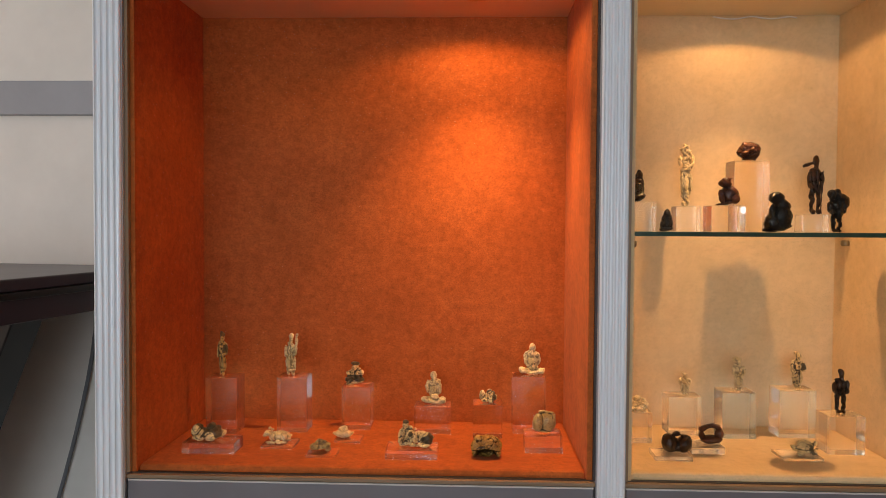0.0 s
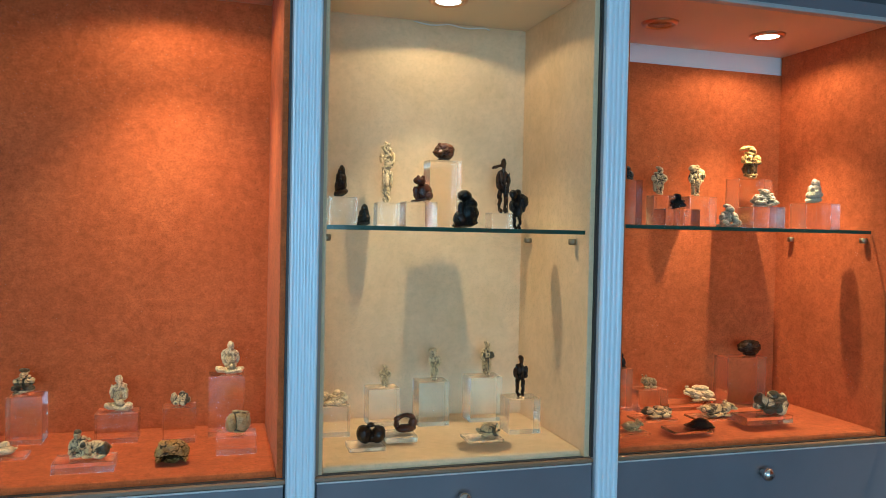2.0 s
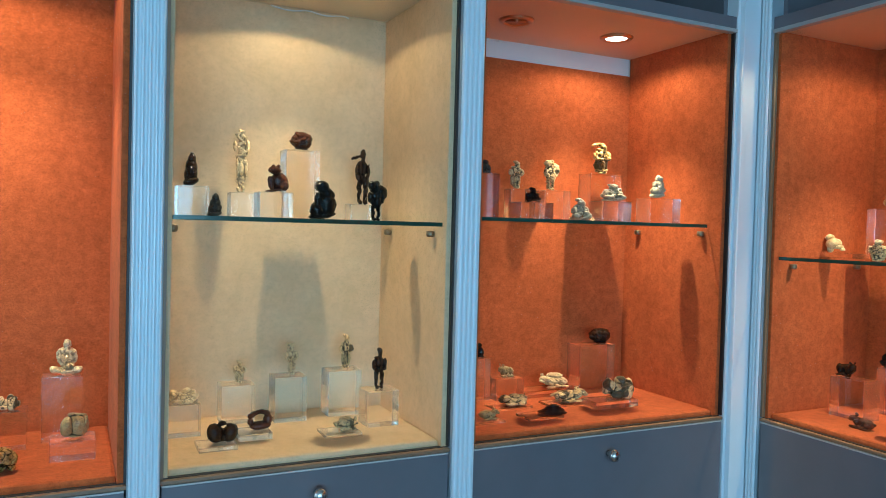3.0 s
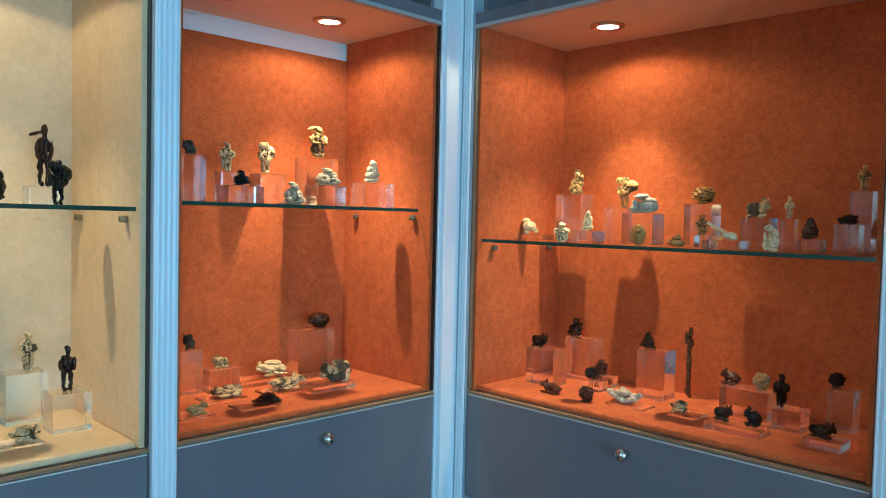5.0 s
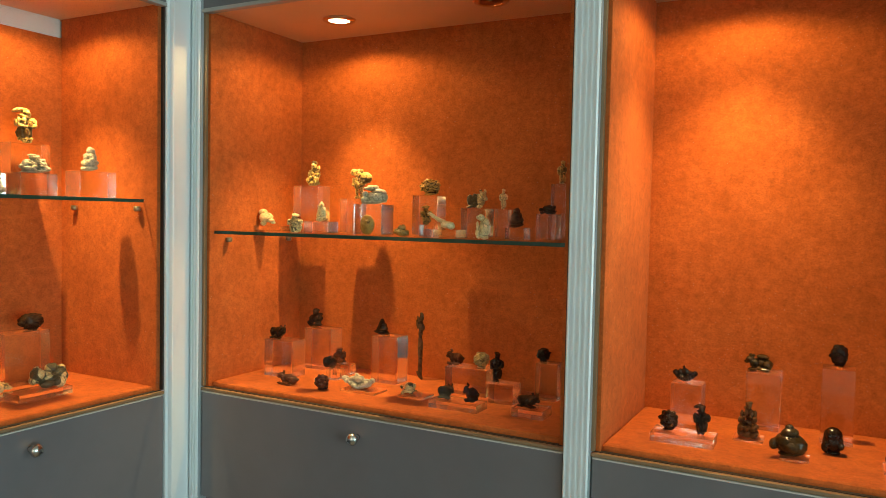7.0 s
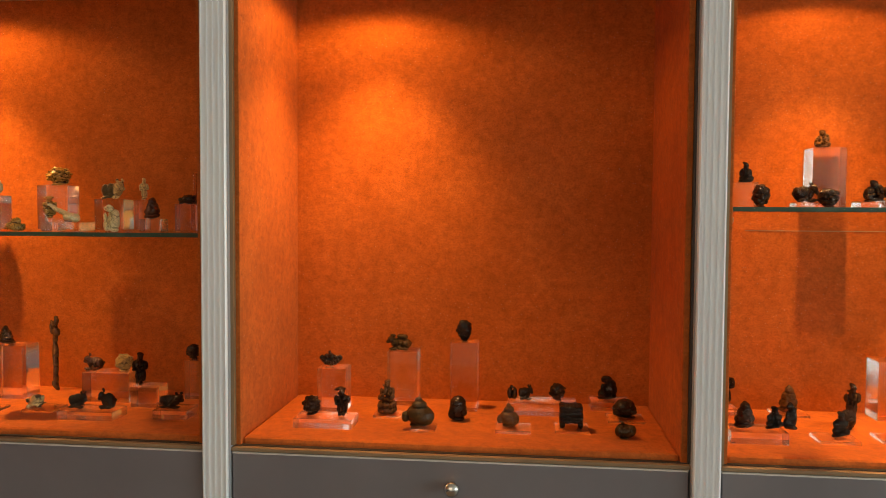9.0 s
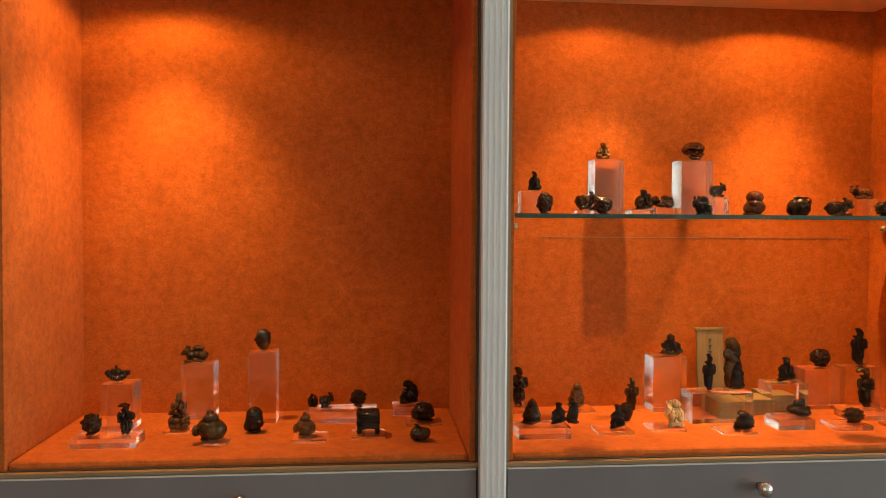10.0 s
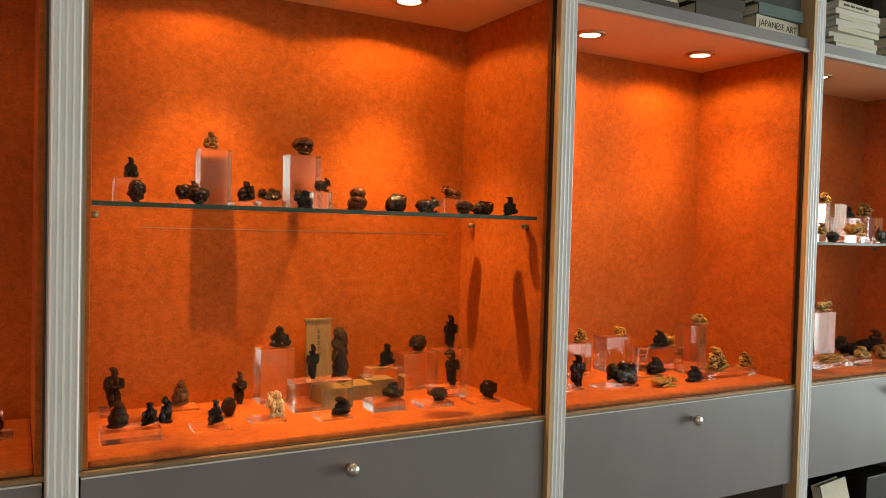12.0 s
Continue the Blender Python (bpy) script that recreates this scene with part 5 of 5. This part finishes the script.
acrylic(C4, 0.7920, 0.3017, 0.9170, 0.0860, 0.0510, 0.0459)
netsuke("ball", BLACKN, "carved black ebony round bundle on a clear acrylic block", C4, 0.7770, 0.3017, 1.0030, 0.0353, 0.0326)
acrylic(C5, 0.1290, 0.2403, 0.9170, 0.0910, 0.0595, 0.0535)
netsuke("boat", DARK, "carved dark brown wood long boat on a clear acrylic block", C5, 0.1220, 0.2403, 1.0080, 0.0494, 0.0327)
acrylic(C5, 0.1440, 0.1190, 0.9170, 0.0193, 0.1144, 0.0580)
netsuke("ball", DARK, "carved dark brown wood round bundle on a clear acrylic block", C5, 0.1150, 0.1190, 0.9363, 0.0381, 0.0390)
netsuke("stand", DARK, "carved dark brown wood standing figure on a clear acrylic block", C5, 0.1760, 0.1190, 0.9363, 0.0326, 0.0562)
acrylic(C5, 0.2650, 0.3134, 0.9170, 0.1170, 0.0640, 0.0576)
netsuke("animal", OLIVED, "carved dark olive wood crouching animal on a clear acrylic block", C5, 0.2540, 0.3134, 1.0340, 0.0549, 0.0329)
acrylic(C5, 0.2510, 0.2029, 0.9170, 0.0060, 0.0536, 0.0482)
netsuke("podium", BROWN, "carved mid-brown wood seated figure on a clear acrylic block", C5, 0.2490, 0.2029, 0.9230, 0.0389, 0.0686)
acrylic(C5, 0.3360, 0.1154, 0.9170, 0.0060, 0.0472, 0.0425)
netsuke("pot", OLIVED, "carved dark olive wood pot-bellied vessel on a clear acrylic block", C5, 0.3250, 0.1154, 0.9230, 0.0623, 0.0556)
acrylic(C5, 0.4000, 0.2769, 0.9170, 0.1450, 0.0569, 0.0512)
netsuke("ball", BLACKN, "carved black ebony round bundle on a clear acrylic block", C5, 0.3980, 0.2769, 1.0620, 0.0345, 0.0440)
netsuke("dome", DARK, "carved dark brown wood rounded cloaked figure on the suede base", C5, 0.3950, 0.1877, 0.9170, 0.0383, 0.0497)
acrylic(C5, 0.5060, 0.1290, 0.9170, 0.0075, 0.0660, 0.0580)
netsuke("pot", BROWN, "carved mid-brown wood pot-bellied vessel on a clear acrylic block", C5, 0.4960, 0.1290, 0.9245, 0.0420, 0.0444)
acrylic(C5, 0.5620, 0.2660, 0.9170, 0.0273, 0.1403, 0.0580)
netsuke("pair", DARK, "carved dark brown wood pair of nuts on a clear acrylic block", C5, 0.5010, 0.2660, 0.9443, 0.0212, 0.0296)
netsuke("animal", DARK, "carved dark brown wood crouching animal on a clear acrylic block", C5, 0.5290, 0.2660, 0.9443, 0.0306, 0.0320)
netsuke("ball", DARK, "carved dark brown wood round bundle on a clear acrylic block", C5, 0.5940, 0.2660, 0.9443, 0.0364, 0.0355)
acrylic(C5, 0.6160, 0.1458, 0.9170, 0.0060, 0.0646, 0.0580)
netsuke("cube", BLACKN, "carved black ebony square block beast on a clear acrylic block", C5, 0.6150, 0.1458, 0.9230, 0.0455, 0.0448)
acrylic(C5, 0.7060, 0.3233, 0.9170, 0.0195, 0.0814, 0.0580)
netsuke("crouch", BLACKN, "carved black ebony crouching monkey on a clear acrylic block", C5, 0.7010, 0.3233, 0.9365, 0.0412, 0.0514)
acrylic(C5, 0.7270, 0.2312, 0.9170, 0.0060, 0.0724, 0.0580)
netsuke("dome", DARK, "carved dark brown wood curled animal on a clear acrylic block", C5, 0.7250, 0.2312, 0.9230, 0.0480, 0.0367)
netsuke("gourd", OLIVED, "carved dark olive wood round gourd on the suede base", C5, 0.7120, 0.1076, 0.9170, 0.0388, 0.0328)
acrylic(C6, 0.0980, 0.2699, 1.3420, 0.0520, 0.0500, 0.0450)
netsuke("sit", BLACKN, "carved black ebony seated figure on a clear acrylic block", C6, 0.1040, 0.2699, 1.3940, 0.0285, 0.0412)
netsuke("ball", DARK, "carved dark brown wood round bundle on the glass shelf", C6, 0.1000, 0.1546, 1.3420, 0.0343, 0.0439)
acrylic(C6, 0.2750, 0.3278, 1.3420, 0.1240, 0.0644, 0.0542, True)
netsuke("sit", BROWN, "carved mid-brown wood seated figure on a clear acrylic block", C6, 0.2680, 0.3278, 1.4660, 0.0310, 0.0375)
acrylic(C6, 0.2010, 0.2253, 1.3420, 0.0113, 0.0418, 0.0377)
netsuke("animal", DARK, "carved dark brown wood crouching animal on a clear acrylic block", C6, 0.2030, 0.2253, 1.3533, 0.0467, 0.0398)
netsuke("ball", DARK, "carved dark brown wood round bundle on the glass shelf", C6, 0.2010, 0.1053, 1.3420, 0.0402, 0.0343)
acrylic(C6, 0.3000, 0.1779, 1.3420, 0.0120, 0.0467, 0.0420)
netsuke("sit", DARK, "carved dark brown wood seated figure on a clear acrylic block", C6, 0.3060, 0.1779, 1.3540, 0.0351, 0.0405)
acrylic(C6, 0.3780, 0.2515, 1.3420, 0.0178, 0.0535, 0.0482)
netsuke("recline", DARK, "carved dark brown wood reclining group on a clear acrylic block", C6, 0.3770, 0.2515, 1.3598, 0.0529, 0.0270)
acrylic(C6, 0.4660, 0.3143, 1.3420, 0.1230, 0.0707, 0.0542, True)
netsuke("skull", RED, "carved reddish-brown boxwood skull on a clear acrylic block", C6, 0.4680, 0.3143, 1.4650, 0.0490, 0.0420)
netsuke("animal", BLACKN, "carved black ebony crouching animal on the glass shelf", C6, 0.4110, 0.1397, 1.3420, 0.0419, 0.0394)
acrylic(C6, 0.4780, 0.2232, 1.3420, 0.0400, 0.0412, 0.0371)
netsuke("animal", DARK, "carved dark brown wood crouching animal on a clear acrylic block", C6, 0.4820, 0.2232, 1.3820, 0.0343, 0.0318)
netsuke("topball", RED, "carved reddish-brown boxwood two stacked balls on the glass shelf", C6, 0.5680, 0.2356, 1.3420, 0.0465, 0.0554)
netsuke("fruit", DARK, "carved dark brown wood round fruit on the glass shelf", C6, 0.6460, 0.2005, 1.3420, 0.0511, 0.0432)
netsuke("animal", DARK, "carved dark brown wood crouching animal on the glass shelf", C6, 0.6880, 0.1273, 1.3420, 0.0540, 0.0382)
acrylic(C6, 0.8200, 0.2571, 1.3420, 0.0400, 0.0469, 0.0422)
netsuke("animal", RED, "carved reddish-brown boxwood crouching animal on a clear acrylic block", C6, 0.8200, 0.2571, 1.3820, 0.0569, 0.0318)
netsuke("fruit", DARK, "carved dark brown wood round fruit on the glass shelf", C6, 0.8280, 0.1259, 1.3420, 0.0539, 0.0333)
netsuke("ball", DARK, "carved dark brown wood round bundle on the glass shelf", C6, 0.7610, 0.0950, 1.3420, 0.0437, 0.0302)
netsuke("sit", BLACKN, "carved black ebony seated figure on the glass shelf", C6, 0.8650, 0.0732, 1.3420, 0.0365, 0.0434)
acrylic(C6, 0.0810, 0.3148, 0.9170, 0.0154, 0.0478, 0.0430)
netsuke("stand", DARK, "carved dark brown wood standing figure on a clear acrylic block", C6, 0.0830, 0.3148, 0.9324, 0.0412, 0.0819)
acrylic(C6, 0.0910, 0.1227, 0.9170, 0.0224, 0.1003, 0.0580)
netsuke("hood", DARK, "carved dark brown wood hooded squat figure on a clear acrylic block", C6, 0.0700, 0.1227, 0.9394, 0.0366, 0.0499)
netsuke("sit", BLACKN, "carved black ebony seated figure on a clear acrylic block", C6, 0.1230, 0.1227, 0.9394, 0.0308, 0.0416)
netsuke("crouch", BLACKN, "carved black ebony crouching monkey on a clear acrylic block", C6, 0.1510, 0.1227, 0.9394, 0.0256, 0.0507)
acrylic(C6, 0.2130, 0.3192, 0.9170, 0.0060, 0.0678, 0.0580)
netsuke("hood", BROWN, "carved mid-brown wood hooded squat figure on a clear acrylic block", C6, 0.2120, 0.3192, 0.9230, 0.0382, 0.0560)
acrylic(C6, 0.2360, 0.1381, 0.9170, 0.0072, 0.0703, 0.0580)
netsuke("sit", BLACKN, "carved black ebony seated figure on a clear acrylic block", C6, 0.2440, 0.1381, 0.9242, 0.0302, 0.0476)
netsuke("ball", DARK, "carved dark brown wood round bundle on the suede base", C6, 0.2890, 0.2199, 0.9170, 0.0322, 0.0388)
netsuke("stand", DARK, "carved dark brown wood standing figure on the suede base", C6, 0.3350, 0.3136, 0.9170, 0.0330, 0.0709)
acrylic(C6, 0.4120, 0.3158, 0.9170, 0.1200, 0.0763, 0.0580)
netsuke("cone", BLACKN, "carved black ebony peaked seated figure on a clear acrylic block", C6, 0.4230, 0.3158, 1.0370, 0.0490, 0.0478)
acrylic(C6, 0.3480, 0.1541, 0.9170, 0.0061, 0.0673, 0.0580)
netsuke("animal", IVORY, "carved cream ivory crouching animal on a clear acrylic block", C6, 0.3660, 0.1541, 0.9231, 0.0417, 0.0527)
acrylic(C6, 0.4830, 0.2143, 0.9170, 0.0630, 0.1300, 0.0580)
netsuke("stand", BLACKN, "carved black ebony standing figure on a clear acrylic block", C6, 0.4650, 0.2143, 0.9800, 0.0303, 0.0765)
netsuke("hood", BLACKN, "carved black ebony hooded squat figure on a clear acrylic block", C6, 0.5260, 0.2143, 0.9800, 0.0336, 0.0598)
netsuke("plank", OLIVED, "carved dark olive wood tall upright relief on the suede base", C6, 0.5730, 0.3287, 0.9170, 0.0432, 0.1575)
acrylic(C6, 0.4770, 0.1232, 0.9170, 0.0060, 0.0683, 0.0580)
netsuke("crouch", BLACKN, "carved black ebony crouching monkey on a clear acrylic block", C6, 0.4950, 0.1232, 0.9230, 0.0431, 0.0366)
acrylic(C6, 0.6630, 0.2777, 0.9170, 0.0660, 0.0828, 0.0580)
netsuke("sit", BLACKN, "carved black ebony seated figure on a clear acrylic block", C6, 0.6690, 0.2777, 0.9830, 0.0391, 0.0542)
acrylic(C6, 0.7600, 0.3142, 0.9170, 0.0900, 0.0826, 0.0580)
netsuke("ball", DARK, "carved dark brown wood round bundle on a clear acrylic block", C6, 0.7700, 0.3142, 1.0070, 0.0472, 0.0412)
acrylic(C6, 0.8550, 0.3145, 0.9170, 0.0940, 0.0851, 0.0580)
netsuke("stand", BLACKN, "carved black ebony standing figure on a clear acrylic block", C6, 0.8620, 0.3145, 1.0110, 0.0407, 0.0834)
acrylic(C6, 0.7980, 0.2127, 0.9170, 0.0234, 0.0758, 0.0580)
netsuke("stand", DARK, "carved dark brown wood standing figure on a clear acrylic block", C6, 0.8110, 0.2127, 0.9404, 0.0384, 0.0838)
acrylic(C6, 0.6070, 0.1511, 0.9170, 0.0218, 0.0751, 0.0580)
netsuke("dish", BLACKN, "carved black ebony shallow bowl shape on a clear acrylic block", C6, 0.6260, 0.1511, 0.9388, 0.0499, 0.0356)
acrylic(C6, 0.7200, 0.1388, 0.9170, 0.0101, 0.0777, 0.0580)
netsuke("ball", DARK, "carved dark brown wood round bundle on a clear acrylic block", C6, 0.7340, 0.1388, 0.9271, 0.0431, 0.0298)
acrylic(C6, 0.8390, 0.1312, 0.9170, 0.0061, 0.0713, 0.0580)
netsuke("ball", DARK, "carved dark brown wood round bundle on a clear acrylic block", C6, 0.8620, 0.1312, 0.9231, 0.0463, 0.0406)
acrylic(C7, 0.2660, 0.2986, 0.9170, 0.0910, 0.0849, 0.0580)
netsuke("sit", GOLD, "carved amber-yellow wood seated figure on a clear acrylic block", C7, 0.2880, 0.2986, 1.0080, 0.0415, 0.0360)
acrylic(C7, 0.1400, 0.1581, 0.9170, 0.0061, 0.0604, 0.0544)
netsuke("stand", BLACKN, "carved black ebony standing figure on a clear acrylic block", C7, 0.1670, 0.1581, 0.9231, 0.0486, 0.0806)
acrylic(C7, 0.4290, 0.3193, 0.9170, 0.0990, 0.0960, 0.0580)
netsuke("animal", GOLD, "carved amber-yellow wood crouching animal on a clear acrylic block", C7, 0.4490, 0.3193, 1.0160, 0.0512, 0.0312)
acrylic(C7, 0.2720, 0.1366, 0.9170, 0.0061, 0.1178, 0.0580)
netsuke("recline", BLACKN, "carved black ebony reclining group on a clear acrylic block", C7, 0.3010, 0.1366, 0.9231, 0.1017, 0.0572)
acrylic(C7, 0.5580, 0.2702, 0.9170, 0.0660, 0.1386, 0.0580)
netsuke("sit", BLACKN, "carved black ebony seated figure on a clear acrylic block", C7, 0.5610, 0.2702, 0.9830, 0.0578, 0.0495)
netsuke("animal", GOLD, "carved amber-yellow wood crouching animal on a clear acrylic block", C7, 0.6190, 0.2702, 0.9830, 0.0662, 0.0368)
acrylic(C7, 0.4520, 0.2086, 0.9170, 0.0061, 0.0732, 0.0580)
netsuke("sit", BLACKN, "carved black ebony seated figure on a clear acrylic block", C7, 0.4850, 0.2086, 0.9231, 0.0574, 0.0456)
netsuke("animal", GOLD, "carved amber-yellow wood crouching animal on the suede base", C7, 0.4020, 0.0931, 0.9170, 0.0760, 0.0274)
netsuke("sit", BLACKN, "carved black ebony seated figure on the suede base", C7, 0.5230, 0.1050, 0.9170, 0.0532, 0.0421)
acrylic(C7, 0.6130, 0.2011, 0.9170, 0.1390, 0.0639, 0.0575)
netsuke("animal", GOLD, "carved amber-yellow wood crouching animal on a clear acrylic block", C7, 0.6370, 0.2011, 1.0560, 0.0635, 0.0294)
acrylic(C7, 0.6720, 0.1297, 0.9170, 0.0191, 0.1989, 0.0580)
netsuke("sit", GOLD, "carved amber-yellow wood seated figure on a clear acrylic block", C7, 0.6340, 0.1297, 0.9361, 0.0719, 0.0668)
netsuke("sit", GOLD, "carved amber-yellow wood seated figure on a clear acrylic block", C7, 0.7530, 0.1297, 0.9361, 0.0522, 0.0441)
acrylic(C8, 0.3640, 0.1900, 1.2990, 0.1230, 0.0612, 0.0551, True)
netsuke("animal", GOLD, "carved amber-yellow wood crouching animal on a clear acrylic block", C8, 0.3170, 0.1900, 1.4220, 0.0568, 0.0359)
acrylic(C8, 0.4800, 0.2090, 1.2990, 0.0810, 0.0753, 0.0551)
netsuke("sit", BLACKN, "carved black ebony seated figure on a clear acrylic block", C8, 0.4780, 0.2090, 1.3800, 0.0393, 0.0393)
acrylic(C8, 0.5540, 0.1900, 1.2990, 0.0850, 0.0859, 0.0551)
netsuke("stand", GOLD, "carved amber-yellow wood standing figure on a clear acrylic block", C8, 0.5380, 0.1900, 1.3840, 0.0649, 0.0470)
netsuke("ball", BLACKN, "carved black ebony round bundle on the glass shelf", C8, 0.1980, 0.0760, 1.2990, 0.0430, 0.0333)
acrylic(C8, 0.4080, 0.1140, 1.2990, 0.0210, 0.0998, 0.0552)
netsuke("animal", GOLD, "carved amber-yellow wood crouching animal on a clear acrylic block", C8, 0.3670, 0.1140, 1.3200, 0.0779, 0.0479)
netsuke("animal", DARK, "carved dark brown wood crouching animal on the glass shelf", C8, 0.4400, 0.0760, 1.2990, 0.0564, 0.0528)
acrylic(C8, 0.1950, 0.1140, 1.2990, 0.0225, 0.0593, 0.0534)
netsuke("sit", GOLD, "carved amber-yellow wood seated figure on a clear acrylic block", C8, 0.1990, 0.1140, 1.3215, 0.0431, 0.0376)
acrylic(C8, 0.2490, 0.1504, 0.9170, 0.1650, 0.0997, 0.0580)
netsuke("animal", OLIVE, "carved olive-stained ivory crouching animal on a clear acrylic block", C8, 0.2760, 0.1504, 1.0820, 0.0642, 0.0374)
netsuke("ball", BLACKN, "carved black ebony round bundle on the suede base", C8, 0.4410, 0.2647, 0.9170, 0.0481, 0.0287)
netsuke("animal", DARK, "carved dark brown wood crouching animal on the suede base", C8, 0.5470, 0.2620, 0.9170, 0.0782, 0.0587)
netsuke("ball", BLACKN, "carved black ebony round bundle on the suede base", C8, 0.5550, 0.2233, 0.9170, 0.0439, 0.0404)
acrylic(C8, 0.2220, 0.1118, 0.9170, 0.0155, 0.1553, 0.0580)
netsuke("recline", GOLD, "carved amber-yellow wood reclining group on a clear acrylic block", C8, 0.2710, 0.1118, 0.9325, 0.1308, 0.0229)
acrylic(C8, 0.3680, 0.0996, 0.9170, 0.0197, 0.0907, 0.0580)
netsuke("sit", IVORYB, "carved golden ivory seated figure on a clear acrylic block", C8, 0.4020, 0.0996, 0.9367, 0.0587, 0.0361)
netsuke("animal", BLACKN, "carved black ebony crouching animal on the suede base", C8, 0.6920, 0.2583, 0.9170, 0.1089, 0.0502)
netsuke("sit", BROWN, "carved mid-brown wood seated figure on the suede base", C8, 0.7460, 0.2629, 0.9170, 0.0807, 0.0732)
netsuke("recline", GOLD, "carved amber-yellow wood reclining group on the suede base", C8, 0.5780, 0.1341, 0.9170, 0.0788, 0.0468)
